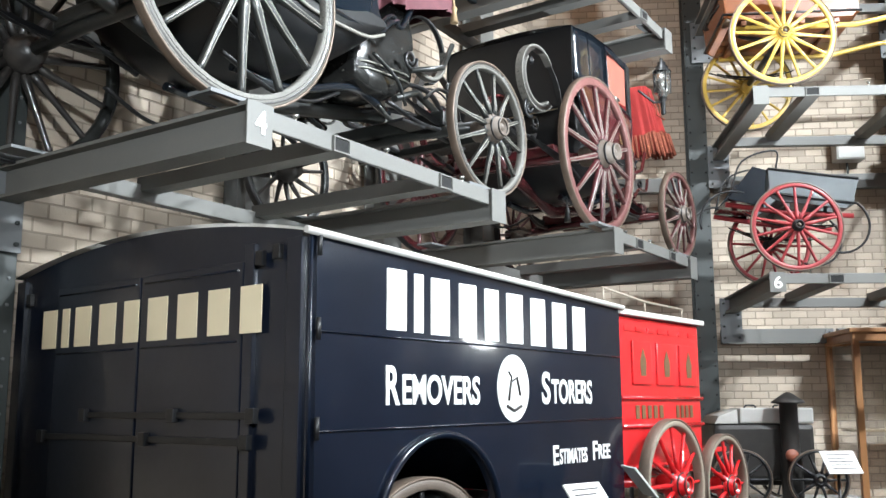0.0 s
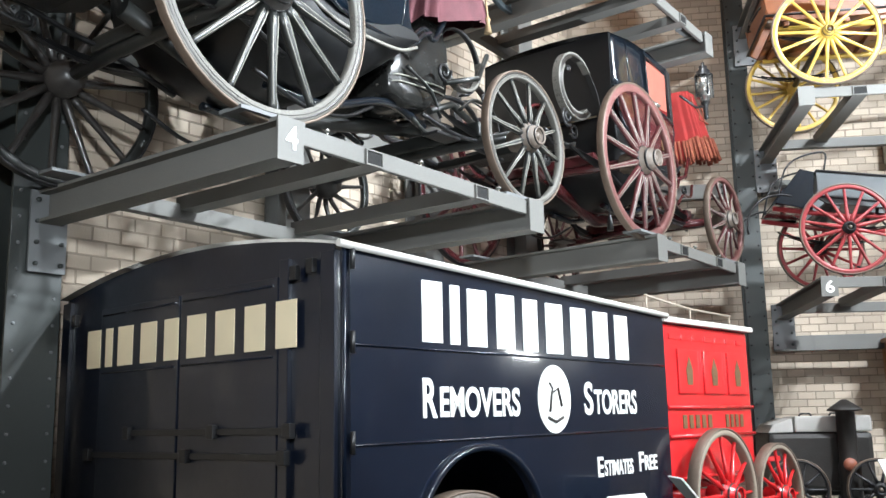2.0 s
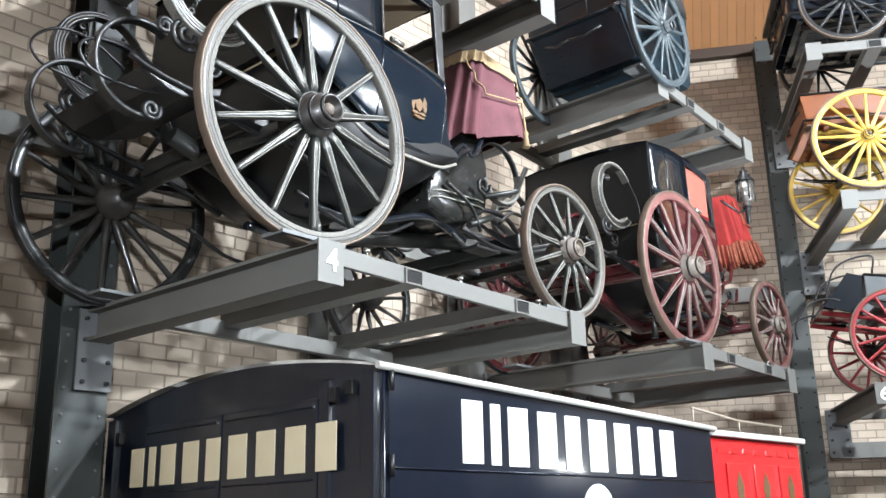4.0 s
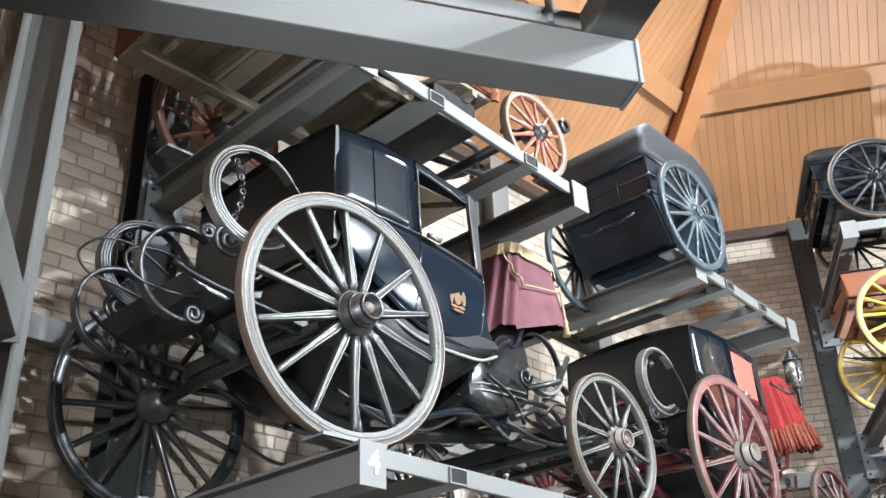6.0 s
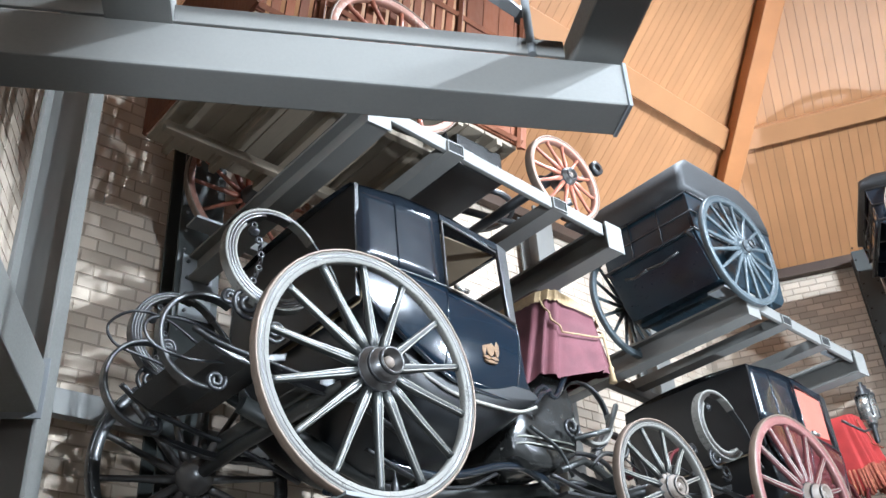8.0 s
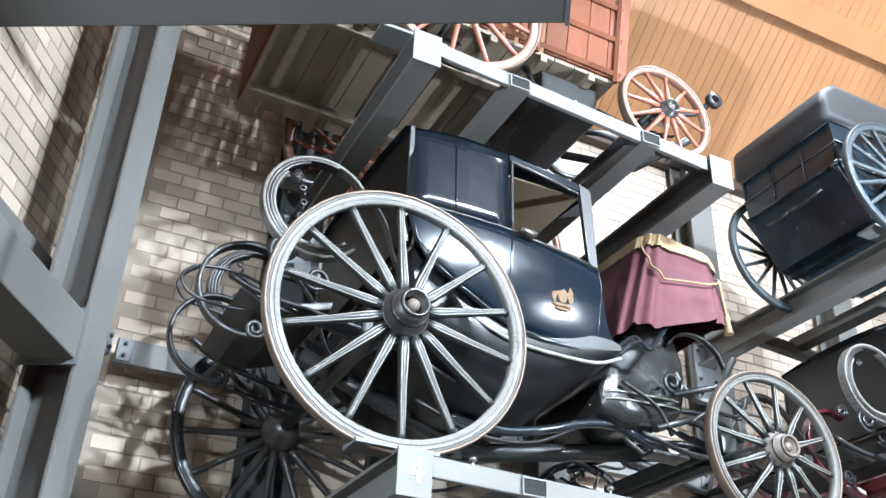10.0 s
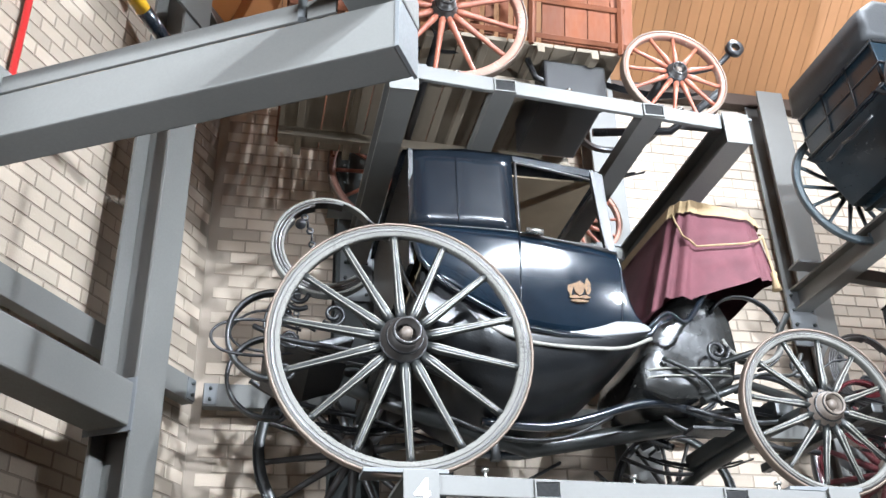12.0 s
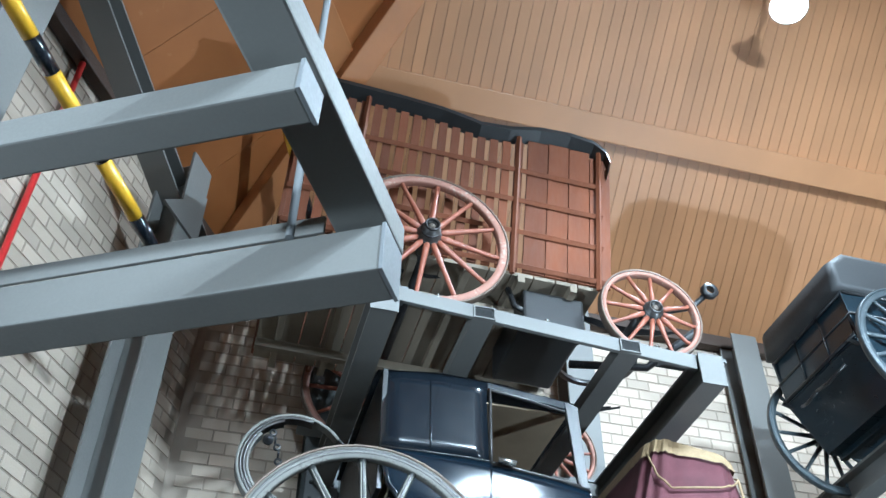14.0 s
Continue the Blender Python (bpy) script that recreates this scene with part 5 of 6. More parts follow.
    for s in (-1, 1):
        bm = bmesh.new()
        tube(bm, [(x0 - 0.02, s * h * 0.6, z0 + 0.25), (x0 - 0.08, s * h * 0.3, z0 + 0.18), (x0 - 0.08, 0, z0 + 0.20)], 0.012, 6)
        part("tail_strap", bm, LEATHER, ob)
    return ob


two_wheel_cart(pose(6.60, 3.93, 5.0), "blue_gig", "dark blue two-wheeled gig with a folded grey hood", 0.49, 16, 0.58, BLUE_WHEEL, BLUE_WHEEL, BLUE_WHEEL, BLUE,
               (-0.38, 0.75, 0.46, 0.24, 0.98), HOOD, tail=0.36, cover=0.36, shafts=False)
two_wheel_cart(RIGHT @ pose(2.40, -1.75, 4.50), "yellow_cart", "orange-brown two-wheeled cart with bright yellow wheels on the rack", 0.50, 16, 0.76, YELLOW, YELLOW, YELLOW, ORANGE,
               (-0.46, 0.8, 0.52, 0.76, 1.10))
tip = two_wheel_cart(RIGHT @ pose(2.43, -1.95, 2.73 + 0.42, 0, 8, 0) @ pose(0, 0, -0.42), "red_cart", "grey-bodied tip cart with bright red wheels on the rack", 0.42, 14, 0.52, RED, RED, IRON, GREY_BODY,
               (-0.24, 0.52, 0.40, 0.67, 0.98), shafts=False)
for s in (-1, 1):
    part("seat_side", prism(bmesh.new(), [(-0.62, 0.64), (-0.28, 0.60), (-0.29, 0.96), (-0.42, 0.98)], *sorted((s * 0.36, s * 0.385)), 0.006), BLACK, tip, "black open seat side")
    bm = bmesh.new()
    tube(bm, smoothed([(-0.60, s * 0.37, 0.66), (-0.52, s * 0.37, 1.02), (-0.22, s * 0.37, 1.16), (-0.20, s * 0.37, 0.98)]), 0.010, 6)
    part("seat_rail", bm, IRON, tip)
    bm = bmesh.new()
    tube(bm, arc(-0.55, 0.42, 0.30, 75, 200, s * 0.38, 12), 0.012, 6)
    part("guard_iron", bm, IRON, tip)
    bm = bmesh.new()
    tube(bm, arc(0.42, 0.50, 0.26, -110, 60, s * 0.42, 12), 0.012, 6)
    part("guard_iron", bm, IRON, tip)
    bm = bmesh.new()
    tube(bm, [(-0.62, s * 0.30, 0.60), (0.0, s * 0.32, 0.58), (0.55, s * 0.34, 0.62)], 0.025, 6)
    part("shaft", bm, RED, tip)
part("seat_floor", box(bmesh.new(), (-0.44, 0, 0.645), (0.34, 0.70, 0.03), 0.004), BLACK, tip)
two_wheel_cart(RIGHT @ pose(2.40, -1.75, 6.03), "dark_gig", "dark green-black two-wheeled gig near the boarded roof", 0.44, 14, 0.74, IRON, IRON, IRON, BLACK,
               (-0.5, 0.7, 0.6, 0.35, 0.78), LEATHER, cover=0.16)

# striped shafts of a vehicle standing above the left rack
ob = thing("cart_shafts", "pair of black and yellow striped wooden cart shafts", "cart shafts")
for p, q in (((0.926, 2.198, 5.566), (1.678, 3.50, 5.308)), ((2.304, 4.584, 7.626), (2.658, 5.198, 7.188))):
    p, q = Vector(p), Vector(q)
    d = (q - p).normalized()
    a = p - d * 0.25
    total = (q - a).length
    marks, u, k = ([0, 0.1, 0.42, 0.62, 1.05, 1.15, 1.53, total] if total > 1.6 else [0, 0.48, total]), 0, (1 if total > 1.6 else 0)
    for u0, u1 in zip(marks, marks[1:]):
        bm = bmesh.new()
        tube(bm, [a + d * u0, a + d * (u1 - 0.002)], 0.042, 10)
        part("shaft_length", bm, STRIPE_YELLOW if k % 2 == 0 else BLACK, ob)
        k += 1

# ---- vehicles on the floor ----
VAN_M = pose(3.118, 3.11, 0, 0, 0, -4.35)


def wheel_arch_outline(x0, x1, z0, z1a, z1b, cx, r):
    pts = [(x0, z0), (cx - r, z0)]
    pts += [(cx + r * math.cos(radians(180 - 9 * i)), max(z0, z0 + (r * 0.95) * math.sin(radians(9 * i)))) for i in range(1, 20)]
    pts += [(cx + r, z0), (x1, z0), (x1, z1b), (x0, z1a)]
    return pts


def removal_van(m):
    ob = thing("removal_van", "navy blue boxy removal van with white lettering and a white roof", "van", m)
    L, W, zb = 2.79, 2.62, 0.92
    part("body", prism(bmesh.new(), wheel_arch_outline(0.0, L, zb, 2.30, 2.17, 0.93, 0.47), 0.0, 0.05, 0.004), VAN, ob)
    part("far_side", prism(bmesh.new(), wheel_arch_outline(0.0, L, zb, 2.30, 2.17, 0.93, 0.47), W - 0.05, W, 0.004), VAN, ob)
    part("front_wall", box(bmesh.new(), (L - 0.03, W / 2, 1.55), (0.05, W - 0.104, 1.25), 0.004), VAN, ob)
    n = 20
    bm = bmesh.new()
    pts = [(0.0, zb), (W, zb)] + [(W - W * i / n, 2.30 + 0.13 * (1 - (2 * i / n - 1) ** 2)) for i in range(n + 1)]
    a = [bm.verts.new((0.004, y, z)) for y, z in pts]
    b = [bm.verts.new((0.05, y, z)) for y, z in pts]
    bm.faces.new(a[::-1])
    bm.faces.new(b)
    for i in range(len(pts)):
        j = (i + 1) % len(pts)
        bm.faces.new((a[i], a[j], b[j], b[i]))
    bmesh.ops.recalc_face_normals(bm, faces=bm.faces[:])
    part("rear_wall", bm, VAN_DOOR, ob)
    for y0, y1 in ((0.44, 1.28), (1.30, 2.14)):
        door = part("rear_door", box(bmesh.new(), (-0.008, (y0 + y1) / 2, 1.56), (0.024, y1 - y0, 1.28), 0.006), VAN_DOOR, ob)
        for z in (1.86, 1.52):
            bm = bmesh.new()
            tube(bm, [(-0.024, y0 + 0.03, z + 0.3), (-0.024, y1 - 0.03, z + 0.3)], 0.006, 6)
            part("door_beading", bm, VAN, door)
    for y, w in ((0.03, 0.10), (2.54, 0.10), (0.36, 0.07)):
        part("corner_post", box(bmesh.new(), (-0.006, y + w / 2, 1.6), (0.03, w, 1.36), 0.006), VAN_DOOR, ob)
    for z, ya, yb in ((1.475, 0.30, 1.80), (1.355, 0.34, 2.24)):
        bm = bmesh.new()
        box(bm, (-0.03, (ya + yb) / 2, z), (0.02, yb - ya, 0.032), 0.004)
        for y in (ya + 0.02, (ya + yb) / 2 - 0.12, yb - 0.05):
            box(bm, (-0.042, y, z), (0.035, 0.06, 0.07), 0.006)
        part("door_bar", bm, IRON, ob)
    bm = bmesh.new()
    lathe(bm, [(0.035, -0.006), (0.047, -0.006), (0.047, 0.006), (0.035, 0.006), (0.035, -0.006)], 16, pose(-0.03, 0.33, 1.02, 0, 0, 90))
    part("ring_handle", bm, IRON, ob)
    for y, z in ((0.30, 2.20), (0.18, 2.22), (2.45, 2.16)):
        part("hinge", box(bmesh.new(), (-0.03, y, z), (0.03, 0.05, 0.07), 0.006), IRON, ob)
    # curved white roof
    bm = bmesh.new()
    prev = None
    for x, dz in ((-0.04, 0.0), (0.5, -0.02), (1.4, -0.065), (2.2, -0.10), (L + 0.02, -0.135)):
        row = []
        for i in range(n + 1):
            y = -0.03 + (W + 0.06) * i / n
            row.append(bm.verts.new((x, y, 2.305 + dz + 0.135 * (1 - (2 * i / n - 1) ** 2))))
        if prev:
            for i in range(n):
                bm.faces.new((prev[i], prev[i + 1], row[i + 1], row[i])).smooth = True
        prev = row
    bmesh.ops.solidify(bm, geom=bm.faces[:], thickness=0.035)
    part("roof", bm, ROOF_WHITE, ob, "weathered white canvas roof")
    bm = bmesh.new()
    tube(bm, [(-0.04, -0.02, 2.30), (L + 0.02, -0.02, 2.165)], 0.018, 8)
    part("gutter_rail", bm, ROOF_WHITE, ob)
    for z0, z1 in ((1.853, 1.835), (1.407, 1.44)):
        bm = bmesh.new()
        tube(bm, [(0.05, -0.004, z0), (L - 0.02, -0.004, z1)], 0.006, 6)
        part("panel_moulding", bm, VAN, ob)
    bm = bmesh.new()
    tube(bm, [(0.01, -0.004, 2.28), (0.01, -0.004, zb)], 0.008, 6)
    part("corner_bead", bm, VAN, ob)
    for z in (1.42, 1.86, 2.24):
        bm = bmesh.new()
        tube(bm, [(0.045, -0.02, z - 0.05), (0.045, -0.02, z + 0.05)], 0.012, 8)
        part("side_hinge", bm, IRON, ob)
    bm = bmesh.new()
    tube(bm, [(0.93 + 0.48 * math.cos(radians(a)), -0.012, zb + 0.456 * math.sin(radians(a))) for a in range(0, 181, 9)], 0.020, 8)
    part("arch_bead", bm, VAN, ob)
    bm = bmesh.new()
    box(bm, (L / 2, W / 2, 0.86), (L - 0.1, W - 0.5, 0.12), 0.01)
    part("chassis", bm, IRON, ob)
    for x, r in ((0.93, 0.58), (2.45, 0.45)):
        for y, s in ((0.14, -1), (W - 0.14, 1)):
            wheel(ob, x, y, r, r, 12, PALE_HUB, IRON, IRON, TYRE, s, 0.09, 0.10)
        bm = bmesh.new()
        tube(bm, [(x, 0.2, r), (x, W - 0.2, r)], 0.045, 8)
        part("axle", bm, IRON, ob)
    # the firm's name, as plain bars of its letters' size
    share = [1.0, 0.5, 1.05, 1.05, 0.9, 1.1, 1.05, 1.05, 1.0]
    for rear in (False, True):
        a, b = (0.47, 2.38) if not rear else (2.33, 0.25)
        u = a
        for i, w in enumerate(share):
            v = u + (b - a) * w / sum(share)
            f = (i + 0.5) / 9
            z0, z1 = (1.885 - 0.03 * f, 2.19 - 0.065 * f) if not rear else (1.855, 2.08)
            wide = abs(v - u) * 0.66
            if rear:
                bm = box(bmesh.new(), (-0.0225, (u + v) / 2, (z0 + z1) / 2), (0.005, wide, z1 - z0), 0.002)
            else:
                bm = box(bmesh.new(), ((u + v) / 2, -0.003, (z0 + z1) / 2), (wide, 0.005, z1 - z0), 0.002)
            part("name_bar", bm, CREAM if rear else WHITE, ob, "cream painted bar" if rear else "white painted bar")
            u = v
    up = lambda x, z: pose(x, -0.0035, z)
    words("R", 0.10, 0.19, WHITE, ob, up(0.505, 1.522))
    words("EMOVERS", 0.62, 0.15, WHITE, ob, up(0.625, 1.524))
    words("S", 0.085, 0.19, WHITE, ob, up(1.845, 1.527))
    words("TORERS", 0.46, 0.145, WHITE, ob, up(1.945, 1.53))
    words("E", 0.06, 0.115, WHITE, ob, up(1.95, 1.172))
    words("STIMATES", 0.31, 0.09, WHITE, ob, up(2.02, 1.175))
    words("F", 0.055, 0.115, WHITE, ob, up(2.40, 1.185))
    words("REE", 0.145, 0.09, WHITE, ob, up(2.465, 1.188))
    bm = bmesh.new()
    lathe(bm, [(0.001, 0), (1.0, 0), (1.0, 0.004)], 32)
    for v in bm.verts:
        v.co = Vector((v.co.x * 0.152, -0.005 + v.co.y, v.co.z * 0.187))
    for f in bm.faces:
        f.smooth = False
    oval = part("oval_sign", bm, WHITE, ob, "white painted oval", at=pose(1.556, 0, 1.617))
    bm = bmesh.new()
    tube(bm, [(-0.05, -0.008, -0.07), (-0.03, -0.008, 0.03), (0.03, -0.008, 0.06), (0.06, -0.008, -0.04)], 0.008, 6)
    tube(bm, [(-0.07, -0.008, -0.10), (0.0, -0.008, -0.125), (0.07, -0.008, -0.10)], 0.009, 6)
    tube(bm, [(-0.05, -0.008, 0.09), (-0.02, -0.008, 0.06), (-0.03, -0.008, 0.03)], 0.006, 6)
    part("oval_device", bm, HUB_DARK, oval, "plain dark device")
    return ob


removal_van(VAN_M)


def mail_van(m):
    ob = thing("mail_van", "bright red horse-drawn mail van with red spoked wheels", "van", m)
    L, W, z0, z1 = 1.25, 1.5, 0.55, 1.57
    part("body", box(bmesh.new(), (L / 2, W / 2, (z0 + z1) / 2), (L, W, z1 - z0), 0.02), MAIL_RED, ob)
    part("roof", box(bmesh.new(), (L / 2, W / 2, z1 + 0.025), (L + 0.08, W + 0.08, 0.04), 0.012), ROOF_WHITE, ob, "white roof edge")
    for z in (1.02, 0.83, 0.56):
        bm = bmesh.new()
        tube(bm, [(0, -0.006, z), (L, -0.006, z)], 0.016, 6)
        part("moulding", bm, MAIL_RED, ob)
    for x in (0.30, 0.66, 1.02):
        part("panel", box(bmesh.new(), (x, -0.008, 1.26), (0.28, 0.016, 0.30), 0.006), MAIL_RED, ob)
        part("panel_device", prism(bmesh.new(), [(x - 0.035, 1.17), (x + 0.035, 1.17), (x + 0.045, 1.27), (x, 1.36), (x - 0.045, 1.27)], -0.021, -0.017), GOLD, ob, "plain gold device")
    for i in range(7):
        part("vent_slot", box(bmesh.new(), (0.12 + 0.165 * i, -0.004, 1.49), (0.11, 0.012, 0.035), 0.003), MAIL_RED, ob)
    for x0, x1 in ((0.18, 0.62), (0.80, 1.10)):
        n = 5 if x1 - x0 > 0.4 else 4
        for i in range(n):
            part("name_block", box(bmesh.new(), (x0 + (x1 - x0) * (i + 0.5) / n, -0.004, 0.925), ((x1 - x0) / n * 0.6, 0.006, 0.09), 0.001), GOLD, ob, "gold painted block")
    for x, r in ((0.40, 0.44), (1.24, 0.38)):
        for y, s in ((-0.16, -1), (W + 0.1, 1)):
            wheel(ob, x, y, r, r, 12, BUFF_RIM, MAIL_RED, MAIL_RED, TYRE, s, 0.07, 0.10)
        bm = bmesh.new()
        tube(bm, [(x, -0.1, r), (x, W + 0.05, r)], 0.04, 8)
        part("axle", bm, MAIL_RED, ob)
        for s in (0.25, W - 0.25):
            leaf_spring(ob, x, s, r + 0.14, 0.42, 0.1, MAIL_RED)
    part("chassis", box(bmesh.new(), (0.95, W / 2, 0.50), (1.9, W - 0.5, 0.10), 0.01), MAIL_RED, ob)
    bm = bmesh.new()
    tube(bm, [(0.0, 0.12, z1 + 0.20), (0.62, 0.12, z1 + 0.15), (L, 0.12, z1 + 0.14)], 0.009, 6)
    for x, h in ((0.02, 0.20), (0.62, 0.15), (L - 0.02, 0.14)):
        tube(bm, [(x, 0.12, z1 + 0.03), (x, 0.12, z1 + h)], 0.008, 6)
    part("roof_rail", bm, BUFF_RIM, ob, "thin pale luggage rail")
    part("footboard", box(bmesh.new(), (1.65, W / 2, 0.62), (0.55, W - 0.2, 0.04), 0.008), MAIL_RED, ob)
    return ob


def plinth(m, x, y, label):
    ob = thing("display_plinth", label, "plinth", m, "plinths")
    part("slab", box(bmesh.new(), (x / 2, y / 2, 0.5), (x, y, 0.10), 0.015), PLINTH, ob)
    part("base", box(bmesh.new(), (x / 2, y / 2, 0.225), (x - 0.08, y - 0.08, 0.45), 0.01), PLINTH, ob)


plinth(pose(6.02, 2.55, 0, 0, 0, -4.0), 2.5, 2.4, "low grey display plinth under the red van")
plinth(RIGHT @ pose(1.55, -2.15, 0), 1.9, 1.9, "low grey display plinth under the boiler cart")
mail_van(pose(5.93, 2.92, 0.55, 0, 0, -4.0))


def boiler_engine(m):
    ob = thing("steam_boiler_cart", "sooty black boiler cart with a chimney and grey metal box", "engine", m)
    part("body", box(bmesh.new(), (0, 0, 0.52), (0.95, 0.8, 0.54), 0.05), BOILER, ob)
    part("sloped_lid", prism(bmesh.new(), [(-0.47, 0.793), (-0.24, 0.793), (-0.24, 0.93), (-0.42, 0.87)], -0.38, 0.38, 0.01), ZINC, ob, "dull grey sloping lid")
    part("lid_box", box(bmesh.new(), (0.13, -0.10, 0.87), (0.70, 0.56, 0.15), 0.02), ZINC, ob, "dull grey metal box")
    for x in (-0.12, 0.16):
        bm = bmesh.new()
        tube(bm, [(x, -0.1, 0.944), (x + 0.02, -0.1, 0.97), (x + 0.10, -0.1, 0.97), (x + 0.12, -0.1, 0.944)], 0.010, 6)
        part("lid_handle", bm, IRON, ob)
    bm = bmesh.new()
    lathe(bm, [(0.001, -0.55), (0.10, -0.55), (0.10, -0.05), (0.085, 0.0), (0.085, 0.45), (0.16, 0.46), (0.155, 0.475), (0.03, 0.56), (0.001, 0.565)], 18, pose(0.22, -0.47, 0.53, 90) )
    part("chimney", bm, BOILER, ob)
    for s in (-1, 1):
        for x, r in ((-0.28, 0.28), (0.42, 0.28)):
            wheel(ob, x, s * 0.62, r, r, 10, IRON, IRON, IRON, TYRE, s, 0.05, 0.07)
    for x in (-0.28, 0.42):
        bm = bmesh.new()
        tube(bm, [(x, -0.6, 0.28), (x, 0.6, 0.28)], 0.03, 8)
        part("axle", bm, IRON, ob)
    part("chassis", box(bmesh.new(), (0.05, 0, 0.25), (0.9, 0.5, 0.10), 0.02), BOILER, ob)
    bm = bmesh.new()
    lathe(bm, [(0.001, -0.01), (0.06, -0.01), (0.06, 0.01), (0.001, 0.01)], 16, pose(0.20, -0.585, 0.50))
    part("badge", bm, ROSE, ob, "round pink badge")
    return ob


boiler_engine(RIGHT @ pose(2.20, -1.35, 0.55))


def glass_case(m):
    ob = thing("display_case", "tall brown wooden display case with glass sides", "cabinet", m)
    W, D, H = 1.9, 0.9, 2.25
    for x in (0, W / 2, W):
        for y in (0, D):
            part("post", box(bmesh.new(), (x, y, H / 2), (0.07, 0.07, H), 0.008), OAK, ob)
    for z in (0.25, H - 0.02):
        for y in (0, D):
            part("rail", box(bmesh.new(), (W / 2, y, z), (W + 0.07, 0.075, 0.10), 0.008), OAK, ob)
        for x in (0, W):
            part("rail", box(bmesh.new(), (x, D / 2, z), (0.075, D, 0.10), 0.008), OAK, ob)
    part("base", box(bmesh.new(), (W / 2, D / 2, 0.13), (W, D, 0.24), 0.01), OAK, ob)
    part("top", box(bmesh.new(), (W / 2, D / 2, H + 0.045), (W + 0.14, D + 0.14, 0.05), 0.01), OAK, ob)
    for x in (W / 4, 3 * W / 4):
        o = part("pane", box(bmesh.new(), (x, 0, H / 2 + 0.1), (W / 2 - 0.075, 0.006, H - 0.4)), GLASS, ob)
        o.visible_shadow = False
    o = part("pane", box(bmesh.new(), (0, D / 2, H / 2 + 0.1), (0.006, D - 0.075, H - 0.4)), GLASS, ob)
    o.visible_shadow = False
    part("shelf", box(bmesh.new(), (W / 2, D / 2 + 0.1, 1.25), (W - 0.1, 0.5, 0.03), 0.004), LINING, ob)
    return ob


glass_case(RIGHT @ pose(3.35, -1.0, 0))


def placard(m, s=1.0):
    ob = thing("information_board", "small white information board on a thin stand", "sign", m, "information boards")
    bm = bmesh.new()
    tube(bm, [(0, 0.05, 0), (0, 0.05, 0.93 * s)], 0.014, 8)
    part("stand", bm, IRON, ob)
    part("foot", box(bmesh.new(), (0, 0.05, 0.01), (0.26, 0.26, 0.02), 0.004), IRON, ob)
    board = part("board", box(bmesh.new(), (0, 0, 0), (0.30, 0.012, 0.22), 0.003), WHITE, ob, at=pose(0, 0, 0.96 * s, -38))
    for i in range(5):
        part("text_line", box(bmesh.new(), (0.0 - 0.02 * (i % 2), -0.0075, 0.07 - 0.033 * i), (0.22 - 0.04 * (i % 2), 0.002, 0.008)), HUB_DARK, board, "dark text bar")
    return ob


placard(pose(4.72, 2.55, 0, 0, 0, -12), 1.06)
placard(pose(5.42, 2.58, 0, 0, 0, 40), 1.12)
placard(pose(8.4, 2.13, 0, 0, 0, -45), 1.10)

# ---- housings for the hall's lamps and the three added fills ----


def flood_lamp(eye, target):
    m = look(eye, target)
    ob = thing("flood_lamp", "round metal floodlight housing for a hall or added fill lamp", "lamp", m, "floodlights")
    bm = bmesh.new()
    lathe(bm, [(0.001, 0.20), (0.05, 0.20), (0.07, 0.12), (0.155, 0.085), (0.165, 0.07)], 20, pose(0, 0, 0, 90))
    part("housing", bm, IRON, ob)
    bm = bmesh.new()
    lathe(bm, [(0.155, 0.075), (0.001, 0.045)], 20, pose(0, 0, 0, 90))
    part("lamp_glass", bm, LAMP_GLASS, ob, "glowing front glass")
    bm = bmesh.new()
    tube(bm, [(0, 0, 0.18), (0, 0, 0.42)], 0.015, 8)
    part("bracket", bm, IRON, ob)
    if eye[2] > 3:
        bm = bmesh.new()
        inv = m.inverted()
        tube(bm, [(0, 0, 0.3), inv @ Vector((eye[0], eye[1], 13.0 - 0.75 * math.hypot(eye[0] - 5.89, eye[1] + 1.1)))], 0.015, 8)
        part("drop_rod", bm, IRON, ob)
    # floor stands for the uplight and the added low fill
    if eye[2] < 3:
        bm = bmesh.new()
        inv = m.inverted()
        foot = Vector((eye[0], eye[1] - 0.2, 0))
        tube(bm, [(0, 0, 0.3), inv @ Vector((eye[0], eye[1] - 0.2, eye[2] - 0.2)), inv @ foot], 0.025, 8)
        part("stand", bm, IRON, ob, "thin black floor stand")


# added fills get a housing and glowing glass as well
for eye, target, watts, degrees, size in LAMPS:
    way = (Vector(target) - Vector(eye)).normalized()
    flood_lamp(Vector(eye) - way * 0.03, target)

# ---- bricks ----
JOINT = 0.010
SIZES = [(0.215, 0.1015), (0.195, 0.084), (0.215, 0.1015), (0.215, 0.1015), (0.215, 0.1015), (0.215, 0.1015)]


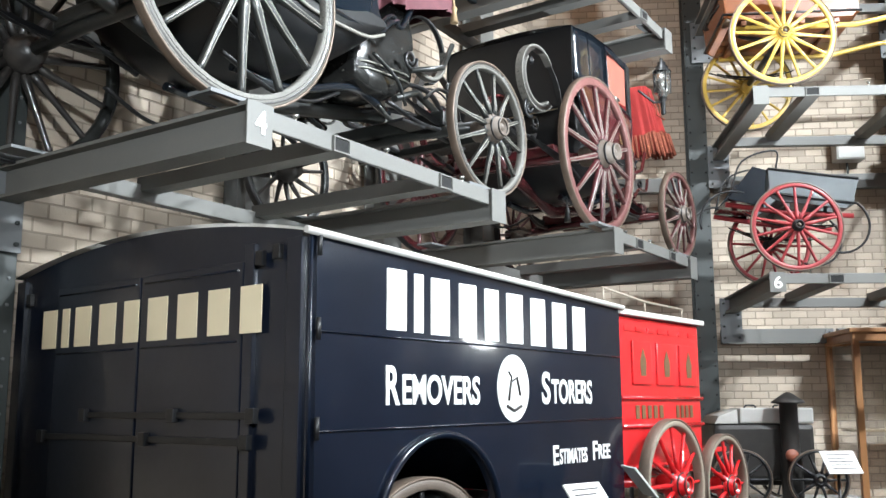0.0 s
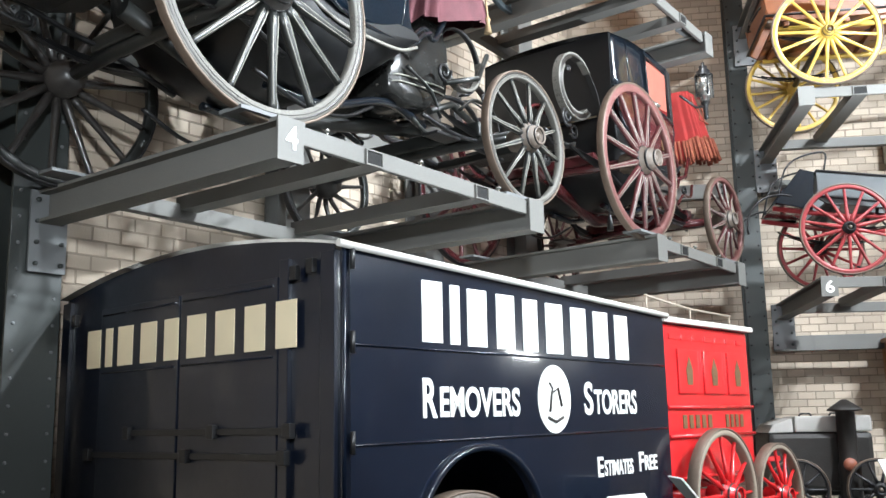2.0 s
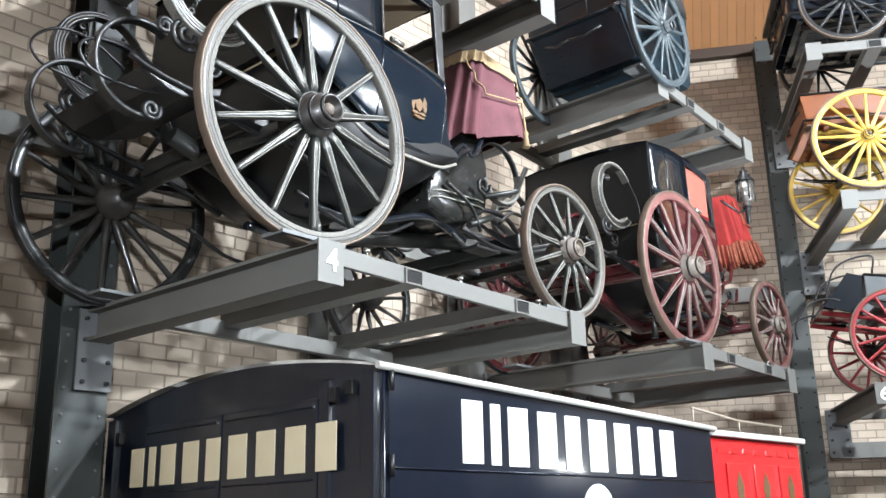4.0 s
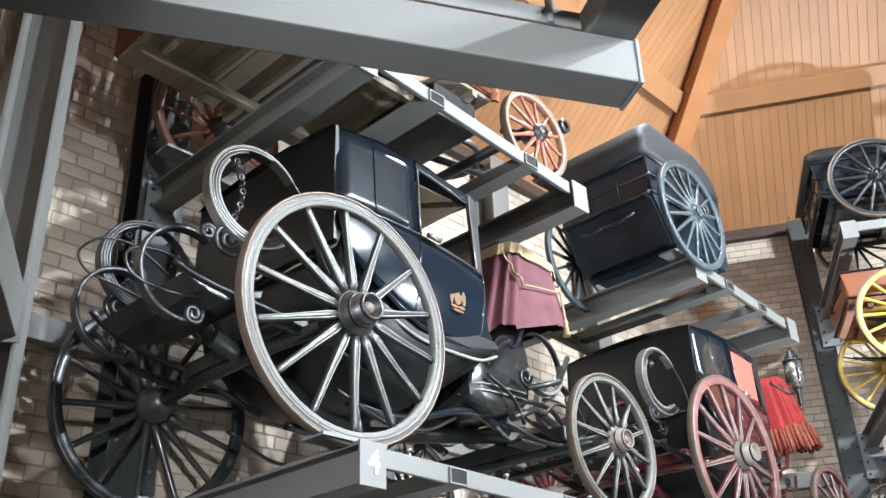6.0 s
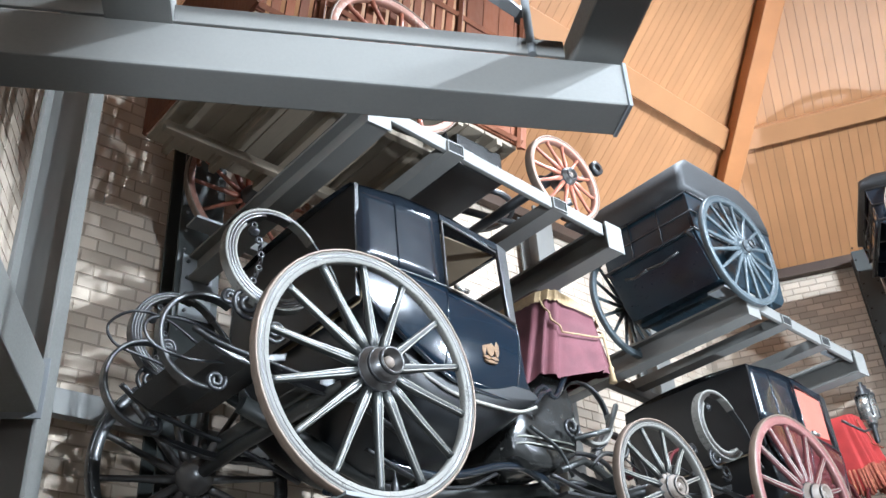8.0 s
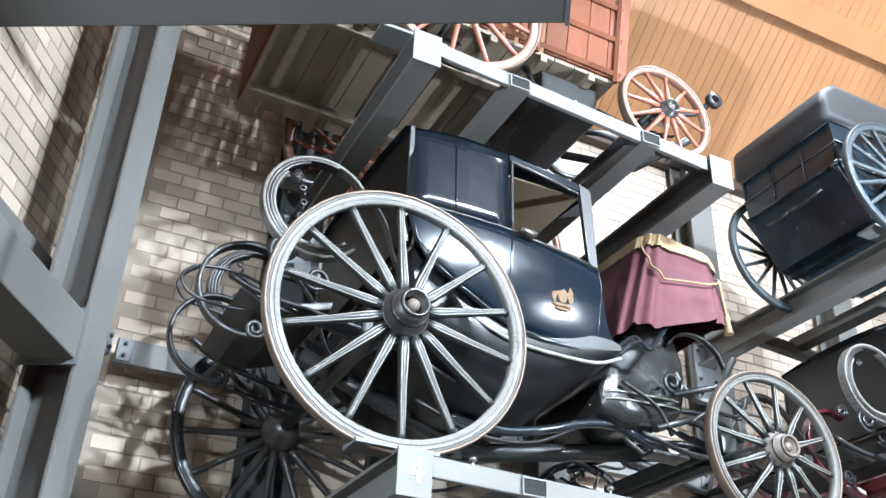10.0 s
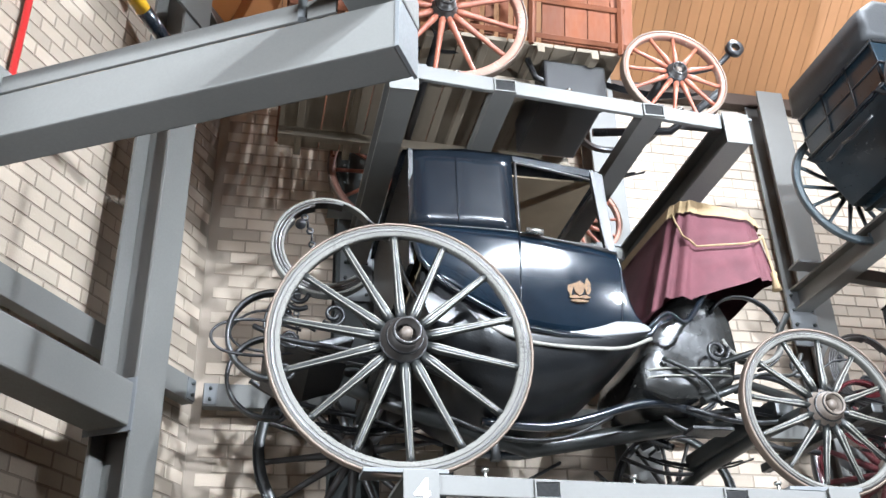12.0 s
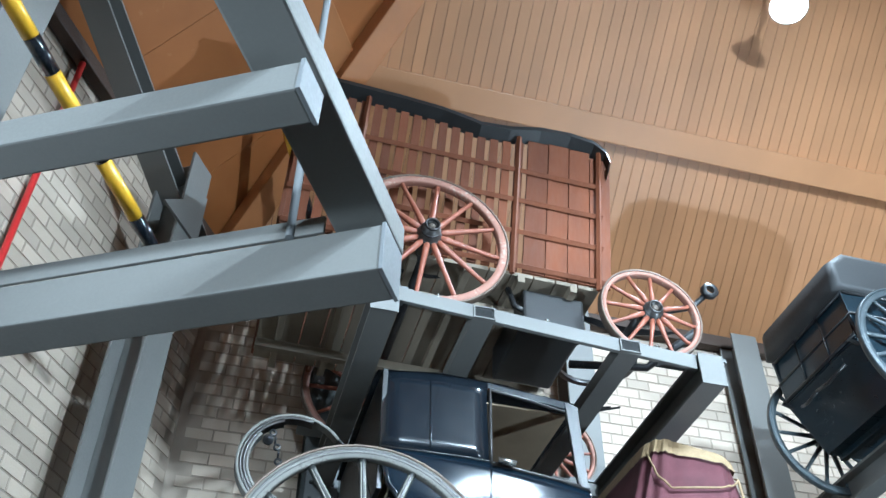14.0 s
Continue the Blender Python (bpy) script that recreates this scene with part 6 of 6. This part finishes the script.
def brick_mesh(name, mat, BW, BH):
    me = bpy.data.meshes.new(name)
    w, h, d, c = (BW - JOINT) / 2, (BH - JOINT) / 2, 0.008, 0.003
    v = [(-w, 0, -h), (w, 0, -h), (w, 0, h), (-w, 0, h), (-w + c, -d, -h + c), (w - c, -d, -h + c), (w - c, -d, h - c), (-w + c, -d, h - c)]
    f = [(4, 5, 6, 7), (0, 1, 5, 4), (1, 2, 6, 5), (2, 3, 7, 6), (3, 0, 4, 7)]
    me.from_pydata(v, [], f)
    me.materials.append(mat)
    return me


def courses(i, picked):
    """Brick places (x, z, width share) on wall i, in stretcher bond; picked tells those that are laid one by one."""
    singles, rest = [], []
    BW, BH = SIZES[i]
    for row in range(int(EAVES / BH)):
        z = (row + 0.5) * BH
        x = -BW * (0.25 if row % 2 else 0.75)
        while x < SIDE:
            c = x + BW / 2
            if BW / 2 < c < SIDE - BW / 2:
                (singles if picked(c, z) else rest).append((c, z))
            x += BW
    return singles, rest


def lay(i, picked):
    wall = bpy.data.objects[WALL_NAMES[i]]
    singles, rest = courses(i, picked)
    BW, BH = SIZES[i]
    me = brick_mesh("brick", BRICK_ONE, BW, BH)
    for x, z in singles:
        o = new("brick", me)
        o.parent = wall
        o.matrix_basis = pose(x, 0.024 - random.random() * 0.004, z, 0, 0, random.uniform(-0.3, 0.3))
    if not rest:
        return
    w, h, d, c = (BW - JOINT) / 2, (BH - JOINT) / 2, 0.008, 0.003
    one = np.array([(-w, 0, -h), (w, 0, -h), (w, 0, h), (-w, 0, h), (-w + c, -d, -h + c), (w - c, -d, -h + c), (w - c, -d, h - c), (-w + c, -d, h - c)])
    quads = np.array([(4, 5, 6, 7), (0, 1, 5, 4), (1, 2, 6, 5), (2, 3, 7, 6), (3, 0, 4, 7)])
    places = np.array([(x, 0.024, z) for x, z in rest])
    places[:, 1] -= np.random.rand(len(rest)) * 0.004
    verts = (places[:, None, :] + one[None]).reshape(-1, 3)
    faces = (quads[None] + 8 * np.arange(len(rest))[:, None, None]).reshape(-1, 4)
    me = bpy.data.meshes.new("brickwork")
    me.from_pydata(verts.tolist(), [], faces.tolist())
    me.materials.append(BRICK)
    o = new("brickwork", me)
    o.parent = wall
    tagged(o, "cream stretcher-bond bricks", kind="stuff")


lay(0, lambda x, z: 0.25 < x < 1.35 and 3.3 < z < 5.9)
lay(5, lambda x, z: False)
for i in (1, 2, 3, 4):
    lay(i, lambda x, z: False)
